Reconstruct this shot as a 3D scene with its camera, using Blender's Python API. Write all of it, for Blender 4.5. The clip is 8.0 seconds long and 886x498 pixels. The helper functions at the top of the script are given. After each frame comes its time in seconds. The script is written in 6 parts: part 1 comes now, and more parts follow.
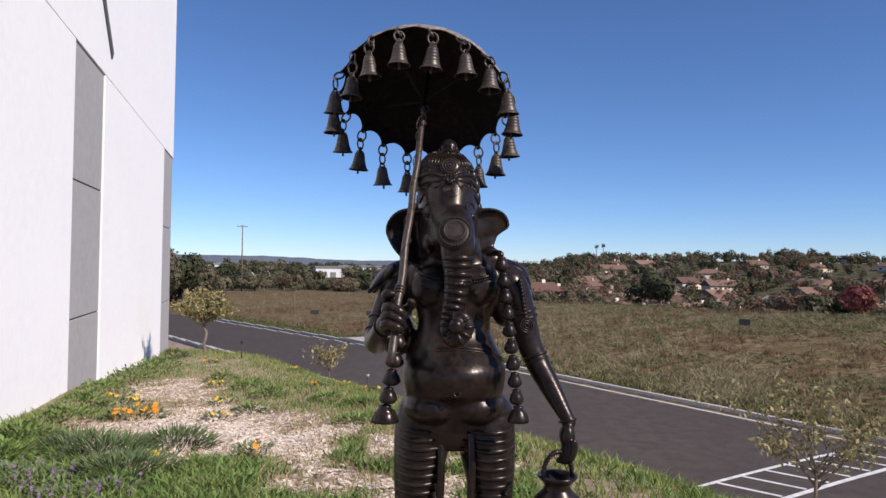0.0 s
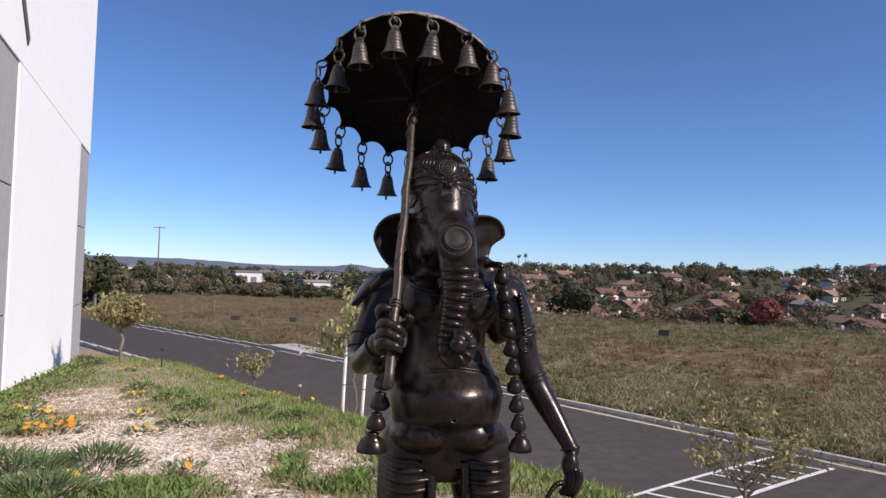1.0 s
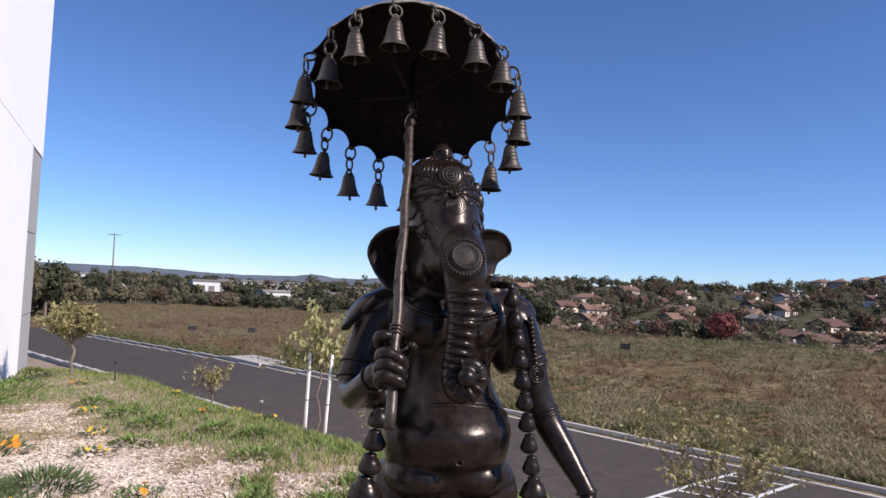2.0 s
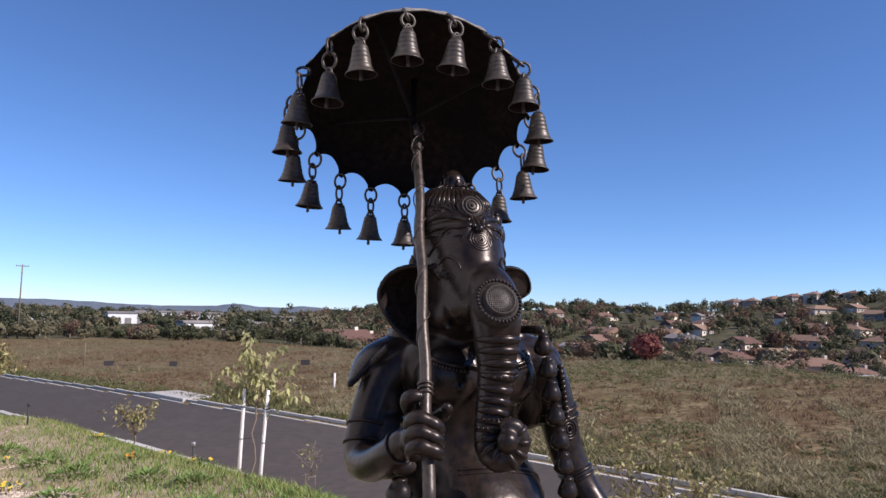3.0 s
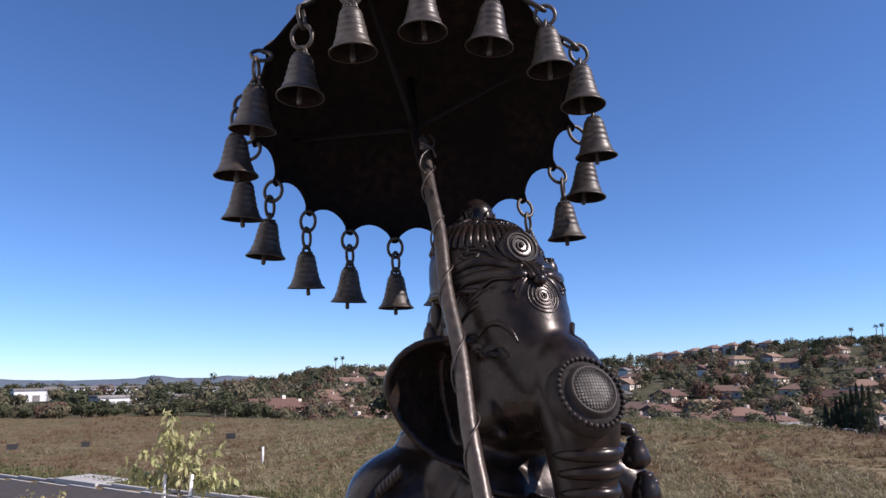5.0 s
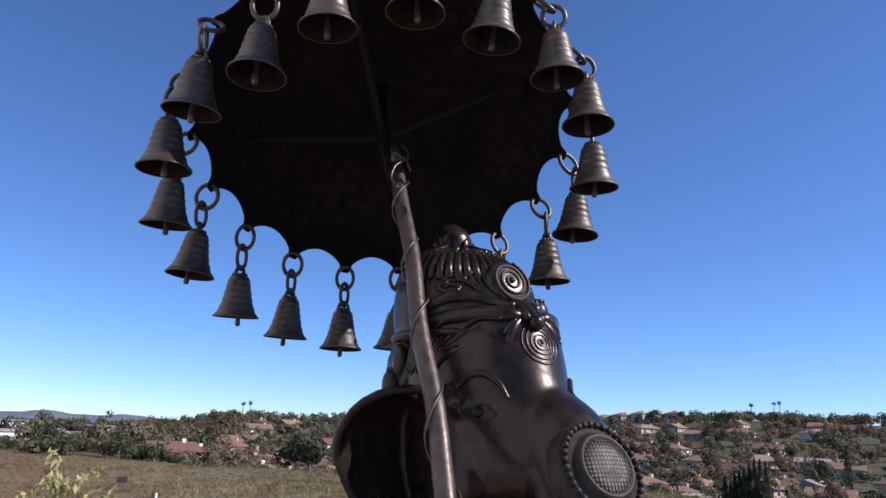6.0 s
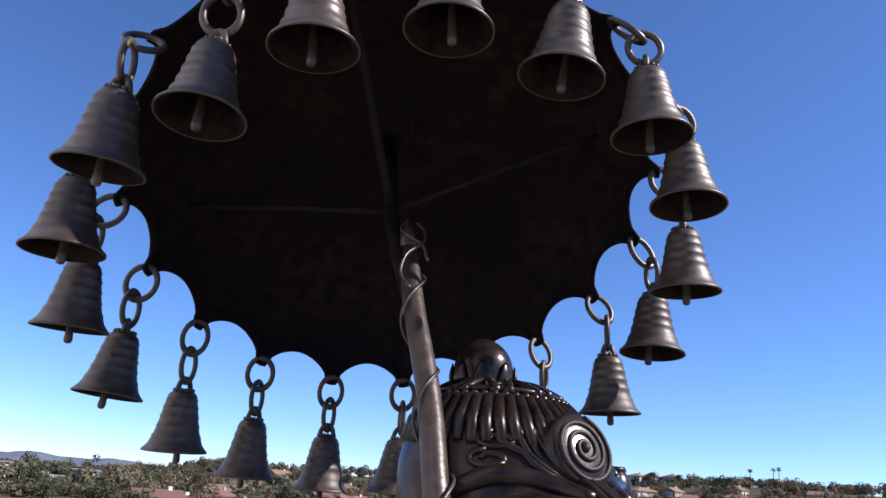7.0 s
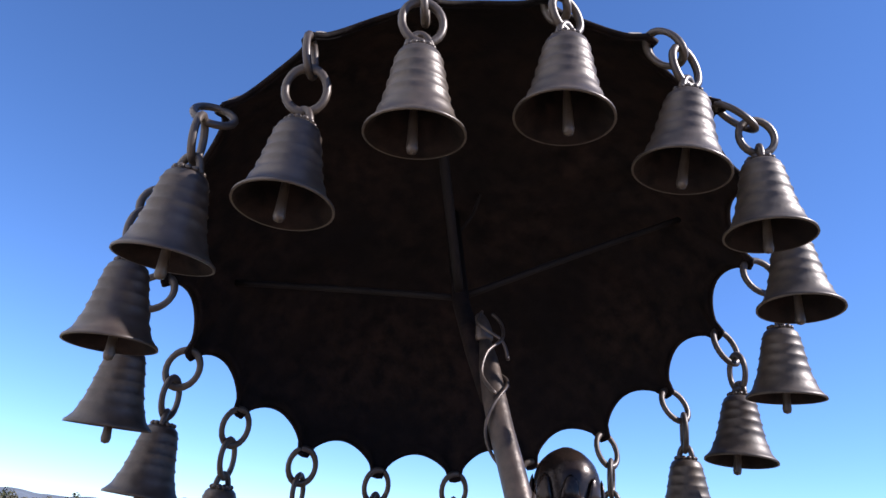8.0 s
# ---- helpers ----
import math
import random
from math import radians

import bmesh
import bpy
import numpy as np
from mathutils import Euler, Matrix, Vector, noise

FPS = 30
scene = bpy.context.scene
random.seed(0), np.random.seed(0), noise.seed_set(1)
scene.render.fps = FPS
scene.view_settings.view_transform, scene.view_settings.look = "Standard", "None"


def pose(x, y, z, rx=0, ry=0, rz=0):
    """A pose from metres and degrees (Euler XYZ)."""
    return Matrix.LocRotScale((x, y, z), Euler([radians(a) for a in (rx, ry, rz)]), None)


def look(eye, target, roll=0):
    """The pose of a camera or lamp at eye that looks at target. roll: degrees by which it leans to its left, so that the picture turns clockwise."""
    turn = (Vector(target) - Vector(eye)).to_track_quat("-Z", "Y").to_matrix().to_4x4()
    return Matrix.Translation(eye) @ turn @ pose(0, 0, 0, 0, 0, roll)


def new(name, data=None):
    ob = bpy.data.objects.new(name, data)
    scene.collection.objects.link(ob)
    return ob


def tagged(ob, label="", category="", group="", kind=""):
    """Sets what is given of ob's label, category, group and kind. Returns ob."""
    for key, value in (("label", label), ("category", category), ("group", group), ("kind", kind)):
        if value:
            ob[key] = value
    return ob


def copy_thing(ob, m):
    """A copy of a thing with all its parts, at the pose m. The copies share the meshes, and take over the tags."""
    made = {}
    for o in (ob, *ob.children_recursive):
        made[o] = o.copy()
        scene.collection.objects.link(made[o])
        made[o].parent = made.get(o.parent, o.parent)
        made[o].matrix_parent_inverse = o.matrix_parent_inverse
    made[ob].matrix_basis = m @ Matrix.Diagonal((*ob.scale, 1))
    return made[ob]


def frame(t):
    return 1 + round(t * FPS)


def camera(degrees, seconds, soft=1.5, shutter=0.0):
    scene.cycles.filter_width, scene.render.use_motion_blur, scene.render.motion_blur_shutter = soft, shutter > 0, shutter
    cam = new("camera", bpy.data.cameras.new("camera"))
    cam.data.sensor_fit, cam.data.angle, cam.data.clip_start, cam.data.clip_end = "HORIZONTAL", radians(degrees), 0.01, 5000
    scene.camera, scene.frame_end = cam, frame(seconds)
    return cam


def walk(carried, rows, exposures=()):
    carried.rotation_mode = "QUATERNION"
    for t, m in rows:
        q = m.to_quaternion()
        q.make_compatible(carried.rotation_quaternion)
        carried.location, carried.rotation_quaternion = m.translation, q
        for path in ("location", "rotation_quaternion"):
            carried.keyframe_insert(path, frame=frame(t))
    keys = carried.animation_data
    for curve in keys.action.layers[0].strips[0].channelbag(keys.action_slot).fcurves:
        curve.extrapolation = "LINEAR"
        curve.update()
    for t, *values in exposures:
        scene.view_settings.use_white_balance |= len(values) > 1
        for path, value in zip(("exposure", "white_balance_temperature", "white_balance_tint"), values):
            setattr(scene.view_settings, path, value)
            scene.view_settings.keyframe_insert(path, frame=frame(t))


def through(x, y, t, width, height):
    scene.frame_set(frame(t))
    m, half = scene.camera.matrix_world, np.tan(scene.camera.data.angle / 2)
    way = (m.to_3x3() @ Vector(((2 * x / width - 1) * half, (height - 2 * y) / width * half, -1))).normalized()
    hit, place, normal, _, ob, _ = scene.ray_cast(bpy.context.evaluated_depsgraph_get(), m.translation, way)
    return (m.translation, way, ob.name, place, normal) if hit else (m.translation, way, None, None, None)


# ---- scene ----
cam = camera(62.3, 8.0)
PATH = [
    (0, (0.174, 0.188, 1.566), (0.061, 2.185, 1.605), 0.9),
    (0.5, (-0.014, 0.317, 1.58), (-0.016, 2.316, 1.644), 0.2),
    (1, (-0.105, 0.462, 1.575), (-0.011, 2.459, 1.639), 2.0),
    (1.2, (-0.131, 0.525, 1.577), (-0.005, 2.52, 1.64), 2.3),
    (2.3, (-0.292, 0.887, 1.616), (-0.057, 2.869, 1.736), 2.0),
    (2.5, (-0.35, 0.966, 1.628), (-0.077, 2.943, 1.762), 1.4),
    (3, (-0.472, 1.115, 1.651), (-0.079, 3.068, 1.827), 1.4),
    (3.5, (-0.469, 1.321, 1.649), (0.011, 3.252, 1.856), 1.3),
    (4, (-0.418, 1.573, 1.666), (0.033, 3.508, 1.897), 2.1),
    (4.2, (-0.417, 1.639, 1.67), (0.012, 3.577, 1.914), 2.0),
    (5.3, (-0.562, 1.951, 1.731), (0.093, 3.8, 2.119), -0.2),
    (5.5, (-0.556, 2.003, 1.734), (0.145, 3.829, 2.152), 1.1),
    (6, (-0.534, 2.156, 1.725), (0.227, 3.941, 2.211), 2.5),
    (6.5, (-0.481, 2.361, 1.791), (0.298, 4.119, 2.343), 3.6),
    (7, (-0.425, 2.528, 1.918), (0.314, 4.28, 2.539), 4.5),
    (7.5, (-0.456, 2.579, 1.971), (0.243, 4.331, 2.637), 5.5),
    (8, (-0.502, 2.633, 1.995), (0.226, 4.345, 2.728), 6.1),
]
walk(cam, [(t, look(eye, target, roll)) for t, eye, target, roll in PATH],
     exposures=[(0, 0.1, 5900, 16), (2.5, 0.28, 5760, 17), (4, 0.36, 5680, 17), (6, 0.44, 5620, 17), (7, 0.68, 5600, 18), (8, 0.95, 5560, 17)])

# ---- daylight ----
SUN_AZ, SUN_EL = 121.0, 39.0  # degrees clockwise from +y, and above the horizon
world = bpy.data.worlds.new("sky")
scene.world = world
world.use_nodes = True
wn, wl = world.node_tree.nodes, world.node_tree.links
sky = wn.new("ShaderNodeTexSky")
sky.sky_type, sky.sun_disc = "NISHITA", False
sky.sun_elevation, sky.sun_rotation = radians(SUN_EL), radians(SUN_AZ)
sky.air_density, sky.dust_density, sky.ozone_density, sky.altitude = 1.0, 0.0, 6.2, 2800
wl.new(sky.outputs["Color"], wn["Background"].inputs["Color"])
wn["Background"].inputs["Strength"].default_value = 0.106
sun_data = bpy.data.lights.new("sun", "SUN")
sun_data.energy, sun_data.angle, sun_data.color = 5.6, radians(0.53), (1.0, 0.86, 0.69)
sun = new("sun", sun_data)
SUN_DIR = Vector((math.sin(radians(SUN_AZ)) * math.cos(radians(SUN_EL)), math.cos(radians(SUN_AZ)) * math.cos(radians(SUN_EL)), math.sin(radians(SUN_EL))))
sun.matrix_world = look(SUN_DIR * 60, (0, 0, 0))

# ---- materials ----
def mat(name, base, rough=0.6, metal=0.0, tints=(), scale=6.0, detail=5.0, bump=0.0, bump_scale=60.0, spread=(0.35, 0.65), rough_var=0.0, per_object=0.0, per_island=0.0, spec=0.5, coords="Object"):
    """A procedural surface: base colour mixed with up to two tints by noise at two scales, with fine relief."""
    m = bpy.data.materials.new(name)
    m.use_nodes = True
    n, l = m.node_tree.nodes, m.node_tree.links
    b = n["Principled BSDF"]
    b.inputs["Roughness"].default_value, b.inputs["Metallic"].default_value = rough, metal
    b.inputs["Specular IOR Level"].default_value = spec
    tc = n.new("ShaderNodeTexCoord")
    rgb = n.new("ShaderNodeRGB")
    rgb.outputs[0].default_value = (*base, 1)
    col = rgb.outputs[0]
    for k, tint in enumerate(tints):
        no = n.new("ShaderNodeTexNoise")
        no.inputs["Scale"].default_value = scale * (7.3 ** k)
        no.inputs["Detail"].default_value = detail
        no.inputs["Roughness"].default_value = 0.6
        l.new(tc.outputs[coords], no.inputs["Vector"])
        ra = n.new("ShaderNodeMapRange")
        ra.inputs["From Min"].default_value, ra.inputs["From Max"].default_value = spread
        l.new(no.outputs["Fac"], ra.inputs["Value"])
        mx = n.new("ShaderNodeMix")
        mx.data_type = "RGBA"
        l.new(ra.outputs[0], mx.inputs[0])
        l.new(col, mx.inputs[6])
        mx.inputs[7].default_value = (*tint, 1)
        col = mx.outputs[2]
        if k == 0 and rough_var:
            rr = n.new("ShaderNodeMapRange")
            rr.inputs["To Min"].default_value, rr.inputs["To Max"].default_value = rough - rough_var, rough + rough_var
            l.new(ra.outputs[0], rr.inputs["Value"])
            l.new(rr.outputs[0], b.inputs["Roughness"])
    for amount, socket in ((per_object, "obj"), (per_island, "isl")):
        if not amount:
            continue
        src = n.new("ShaderNodeObjectInfo").outputs["Random"] if socket == "obj" else n.new("ShaderNodeNewGeometry").outputs["Random Per Island"]
        hs = n.new("ShaderNodeHueSaturation")
        va = n.new("ShaderNodeMapRange")
        va.inputs["To Min"].default_value, va.inputs["To Max"].default_value = 1 - amount, 1 + amount
        hu = n.new("ShaderNodeMapRange")
        hu.inputs["To Min"].default_value, hu.inputs["To Max"].default_value = 0.5 - 0.045 * amount, 0.5 + 0.045 * amount
        l.new(src, va.inputs["Value"])
        l.new(src, hu.inputs["Value"])
        l.new(va.outputs[0], hs.inputs["Value"])
        l.new(hu.outputs[0], hs.inputs["Hue"])
        l.new(col, hs.inputs["Color"])
        col = hs.outputs["Color"]
    l.new(col, b.inputs["Base Color"])
    if bump:
        nb = n.new("ShaderNodeTexNoise")
        nb.inputs["Scale"].default_value, nb.inputs["Detail"].default_value = bump_scale, 4
        l.new(tc.outputs[coords], nb.inputs["Vector"])
        bp = n.new("ShaderNodeBump")
        bp.inputs["Strength"].default_value, bp.inputs["Distance"].default_value = bump, 0.01
        l.new(nb.outputs["Fac"], bp.inputs["Height"])
        l.new(bp.outputs["Normal"], b.inputs["Normal"])
    return m


BRONZE = mat("bronze_polished", (0.007, 0.0054, 0.005), 0.3, 0.05, ((0.0055, 0.0046, 0.0045), (0.022, 0.0145, 0.011)), 5, bump=0.07, bump_scale=55, rough_var=0.07, spec=0.3)
BRONZE.node_tree.nodes["Principled BSDF"].inputs["Specular Tint"].default_value = (1.0, 0.9, 0.86, 1)
BRONZE_DULL = mat("bronze_dull", (0.016, 0.012, 0.0105), 0.55, 0.05, ((0.01, 0.008, 0.0075), (0.03, 0.022, 0.018)), 12, bump=0.1, bump_scale=90, rough_var=0.08, spec=0.25)
BRONZE_POLE = mat("bronze_pole", (0.045, 0.034, 0.028), 0.42, 0.3, ((0.02, 0.017, 0.016), (0.07, 0.052, 0.04)), 9, bump=0.12, bump_scale=60, rough_var=0.08)
BRONZE_BELL = mat("bronze_bell", (0.042, 0.032, 0.025), 0.44, 0.2, ((0.03, 0.0235, 0.019), (0.062, 0.048, 0.037)), 9, bump=0.05, bump_scale=70, rough_var=0.08, per_object=0.2)
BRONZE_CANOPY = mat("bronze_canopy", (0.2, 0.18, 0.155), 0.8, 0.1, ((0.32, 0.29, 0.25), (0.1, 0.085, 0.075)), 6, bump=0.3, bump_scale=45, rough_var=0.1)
# near-black bronze: shade under the dome and inside the bells put in the colour
SHADED_BRONZE = mat("bronze_lining", (0.006, 0.0045, 0.0046), 0.8, 0.0, ((0.018, 0.011, 0.0088), (0.0035, 0.0028, 0.0032)), 6, bump=0.35, bump_scale=40, spec=0.1)
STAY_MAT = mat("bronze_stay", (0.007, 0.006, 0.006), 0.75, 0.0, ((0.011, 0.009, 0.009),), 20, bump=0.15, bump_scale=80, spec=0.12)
SOIL = mat("soil", (0.31, 0.245, 0.185), 0.95, 0, ((0.16, 0.13, 0.085), (0.36, 0.29, 0.225)), 0.6, bump=0.6, bump_scale=30, spec=0.1)
FIELD = mat("dry_field", (0.15, 0.098, 0.053), 0.95, 0, ((0.125, 0.108, 0.046), (0.22, 0.175, 0.1), (0.085, 0.064, 0.037)), 0.06, bump=0.8, bump_scale=4, spec=0.05, spread=(0.44, 0.58))
VALLEY = mat("valley_floor", (0.085, 0.08, 0.045), 0.95, 0, ((0.12, 0.1, 0.07), (0.05, 0.055, 0.03)), 0.03, bump=0.5, bump_scale=1, spec=0.05)
ASPHALT = mat("asphalt", (0.068, 0.056, 0.05), 0.95, 0, ((0.082, 0.068, 0.06), (0.055, 0.046, 0.042)), 0.35, bump=0.4, bump_scale=140, spec=0.25)
CONCRETE = mat("concrete", (0.42, 0.4, 0.37), 0.9, 0, ((0.32, 0.3, 0.28), (0.5, 0.48, 0.45)), 1.5, bump=0.3, bump_scale=60, spec=0.2, per_object=0.1)
PAINT_WHITE = mat("road_paint", (0.72, 0.72, 0.7), 0.7, 0, ((0.5, 0.5, 0.49),), 6, bump=0.2, bump_scale=80)
STUCCO_WHITE = mat("wall_paint_white", (0.82, 0.83, 0.83), 0.8, 0, ((0.78, 0.79, 0.8), (0.84, 0.84, 0.83)), 0.7, bump=0.2, bump_scale=70)
STUCCO_GREY = mat("wall_paint_grey", (0.33, 0.325, 0.325), 0.85, 0, ((0.3, 0.3, 0.3), (0.35, 0.345, 0.34)), 0.7, bump=0.2, bump_scale=70)
DARK_STRIP = mat("dark_grey_paint", (0.09, 0.09, 0.1), 0.8, 0, ((0.075, 0.075, 0.085),), 3)
DARK = mat("dark_joint", (0.03, 0.03, 0.033), 0.9)


def leaf(name, base, tint, amount=0.35, rough=0.6, scale=3.0, through=0.25):
    """Leaves and blades: each one its own shade, some light let through."""
    m = mat(name, base, rough, 0, (tint,), scale, per_island=amount, spec=0.3)
    n, l = m.node_tree.nodes, m.node_tree.links
    b = n["Principled BSDF"]
    col = b.inputs["Base Color"].links[0].from_socket
    tr = n.new("ShaderNodeBsdfTranslucent")
    mx = n.new("ShaderNodeMixShader")
    mx.inputs[0].default_value = through
    l.new(col, tr.inputs["Color"])
    l.new(b.outputs[0], mx.inputs[1])
    l.new(tr.outputs[0], mx.inputs[2])
    l.new(mx.outputs[0], n["Material Output"].inputs["Surface"])
    return m


GRASS = leaf("grass", (0.17, 0.235, 0.055), (0.29, 0.28, 0.1), 0.4)
GRASS_DRY = leaf("grass_dry", (0.42, 0.34, 0.2), (0.3, 0.23, 0.13), 0.35)
WEED = leaf("weed_leaf", (0.12, 0.19, 0.045), (0.17, 0.225, 0.065), 0.4)
WEED_BLUE = leaf("grey_leaf", (0.145, 0.19, 0.085), (0.1, 0.145, 0.055), 0.35)
PETAL_ORANGE = leaf("petal_orange", (0.85, 0.3, 0.02), (0.8, 0.42, 0.03), 0.15)
PETAL_YELLOW = leaf("petal_yellow", (0.8, 0.55, 0.03), (0.85, 0.62, 0.1), 0.15)
PETAL_PURPLE = leaf("petal_purple", (0.26, 0.16, 0.3), (0.33, 0.22, 0.34), 0.25)
CHIP = mat("wood_chip", (0.5, 0.42, 0.35), 0.9, 0, ((0.3, 0.24, 0.19), (0.66, 0.58, 0.5)), 3, per_island=0.35, spec=0.15)
TWIG = mat("bark", (0.16, 0.12, 0.09), 0.9, 0, ((0.09, 0.07, 0.055), (0.24, 0.2, 0.16)), 12, bump=0.4, bump_scale=50, spec=0.2)
STAKE_WHITE = mat("whitewashed_pole", (0.75, 0.73, 0.7), 0.8, 0, ((0.55, 0.52, 0.48), (0.8, 0.79, 0.77)), 8, bump=0.3, bump_scale=40)
RUBBER = mat("black_rubber", (0.02, 0.02, 0.021), 0.7, 0, ((0.035, 0.035, 0.035),), 20)
YOUNG_LEAF = leaf("olive_leaf", (0.22, 0.21, 0.085), (0.3, 0.25, 0.12), 0.4)
PALE_LEAF = leaf("yellow_green_leaf", (0.3, 0.3, 0.12), (0.42, 0.39, 0.2), 0.35)
BRUSH_BROWN = leaf("dry_brush", (0.165, 0.1, 0.055), (0.21, 0.14, 0.078), 0.4)
BRUSH_PALE = leaf("pale_straw", (0.33, 0.28, 0.16), (0.22, 0.19, 0.105), 0.2)
BRUSH_GREEN = leaf("green_brush", (0.1, 0.115, 0.04), (0.14, 0.14, 0.055), 0.4)
TREE_DARK = leaf("far_leaf_dark", (0.058, 0.066, 0.034), (0.085, 0.088, 0.046), 0.16, 0.85, 0.05, 0.35)
TREE_OLIVE = leaf("far_leaf_olive", (0.14, 0.128, 0.075), (0.17, 0.148, 0.09), 0.16, 0.85, 0.05, 0.35)
TREE_RUSSET = leaf("far_leaf_russet", (0.16, 0.092, 0.062), (0.18, 0.125, 0.085), 0.16, 0.85, 0.05, 0.35)
TREE_RED = leaf("red_bush_leaf", (0.16, 0.045, 0.045), (0.19, 0.075, 0.06), 0.35, 0.85, 0.3, 0.3)
ROOF_TILE = mat("terracotta_roof", (0.17, 0.1, 0.075), 0.85, 0, ((0.13, 0.082, 0.066), (0.22, 0.14, 0.105)), 0.8, bump=0.5, bump_scale=6, per_object=0.35, spec=0.2)
ROOF_GREY = mat("grey_roof", (0.3, 0.28, 0.27), 0.85, 0, ((0.22, 0.2, 0.19),), 0.8, per_object=0.2, spec=0.2)
STUCCO_HOUSE = mat("house_stucco", (0.62, 0.53, 0.44), 0.9, 0, ((0.54, 0.45, 0.37),), 0.6, per_object=0.45, spec=0.2)
HALL_WHITE = mat("metal_hall_white", (0.78, 0.78, 0.77), 0.7, 0, ((0.7, 0.7, 0.7),), 0.1, per_object=0.12)
PANE = mat("window_pane", (0.03, 0.035, 0.045), 0.12, 0, ((0.05, 0.055, 0.065),), 0.4)
TRIM = mat("white_trim", (0.7, 0.68, 0.65), 0.7, 0, ((0.62, 0.6, 0.57),), 2)
# haze of the distance put into the hills' blue-grey colour
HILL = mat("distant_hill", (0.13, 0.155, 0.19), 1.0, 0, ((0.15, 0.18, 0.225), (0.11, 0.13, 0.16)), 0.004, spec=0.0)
GALV = mat("galvanised_steel", (0.4, 0.4, 0.4), 0.45, 0.7, ((0.3, 0.3, 0.3),), 10)


# ---- mesh helpers ----
def obj_from(bm, name, material, parent=None, smooth=True, label="", kind=""):
    me = bpy.data.meshes.new(name)
    bm.to_mesh(me)
    bm.free()
    for p in me.polygons:
        p.use_smooth = smooth
    me.materials.append(material)
    ob = new(name, me)
    if parent is not None:
        ob.parent = parent
    if label:
        ob["label"] = label
    if kind:
        ob["kind"] = kind
    return ob


def part(name, bm, material, parent, label="", smooth=True):
    return obj_from(bm, name, material, parent, smooth, label)


def mesh_obj(name, verts, faces, material, smooth=False, parent=None, kind=""):
    me = bpy.data.meshes.new(name)
    me.from_pydata(verts, [], faces)
    me.update()
    if smooth:
        for p in me.polygons:
            p.use_smooth = True
    me.materials.append(material)
    ob = new(name, me)
    if parent is not None:
        ob.parent = parent
    if kind:
        ob["kind"] = kind
    return ob


def empty(name, m=None):
    ob = new(name)
    ob.empty_display_size = 0.05
    if m is not None:
        ob.matrix_world = m
    return ob


def box(bm, lo, hi, m=None, bevel=0.0):
    """A box between two corners, its edges bevelled."""
    r = bmesh.ops.create_cube(bm, size=1)
    vs = r["verts"]
    lo, hi = Vector(lo), Vector(hi)
    for v in vs:
        v.co = Vector([(lo[i] + hi[i]) / 2 + v.co[i] * (hi[i] - lo[i]) for i in range(3)])
    if bevel:
        es = list({e for v in vs for e in v.link_edges})
        out = bmesh.ops.bevel(bm, geom=es, offset=bevel, segments=2, affect="EDGES", profile=0.7)
        vs = list({v for f in out["faces"] for v in f.verts} | {v for v in vs if v.is_valid})
    if m is not None:
        bmesh.ops.transform(bm, matrix=m, verts=vs)
    return vs


def tube(bm, path, radii, sides=12, cap=True, flat=1.0, closed=False, ridges=None):
    """A tube round a path. flat: how much the second cross axis is squeezed."""
    pts = [Vector(p) for p in path]
    n = len(pts)
    if not hasattr(radii, "__len__"):
        radii = [radii] * n
    radii = [float(r) for r in radii]
    rings, prev = [], None
    for i, p in enumerate(pts):
        a = pts[(i - 1) % n] if closed else pts[max(i - 1, 0)]
        b = pts[(i + 1) % n] if closed else pts[min(i + 1, n - 1)]
        d = (b - a).normalized()
        if prev is None:
            side = d.cross(Vector((0, 0, 1)))
            if side.length < 0.05:
                side = d.cross(Vector((0, 1, 0)))
        else:
            side = prev - d * prev.dot(d)
        side.normalize()
        prev = side
        up = side.cross(d)
        rings.append([bm.verts.new(p + radii[i] * (math.cos(t) * side + flat * math.sin(t) * up)) for t in (2 * math.pi * k / sides for k in range(sides))])
    for i in range(n if closed else n - 1):
        A, B = rings[i], rings[(i + 1) % n]
        for k in range(sides):
            bm.faces.new((A[k], A[(k + 1) % sides], B[(k + 1) % sides], B[k]))
    if cap and not closed:
        bm.faces.new(rings[0][::-1])
        bm.faces.new(rings[-1])
    return rings


def lathe(bm, profile, sides=32, m=None, cap=True, ripple=None):
    """Profile rows of (radius, height) turned round z. ripple(angle, row): a factor on the radius."""
    rings = []
    for i, (r, z) in enumerate(profile):
        ring = []
        for k in range(sides):
            t = 2 * math.pi * k / sides
            q = r * (ripple(t, i) if ripple else 1)
            v = Vector((q * math.cos(t), q * math.sin(t), z))
            ring.append(bm.verts.new(m @ v if m is not None else v))
        rings.append(ring)
    for A, B in zip(rings, rings[1:]):
        for k in range(sides):
            bm.faces.new((A[k], A[(k + 1) % sides], B[(k + 1) % sides], B[k]))
    if cap:
        if profile[0][0] > 1e-5:
            bm.faces.new(rings[0][::-1])
        if profile[-1][0] > 1e-5:
            bm.faces.new(rings[-1])
    return rings


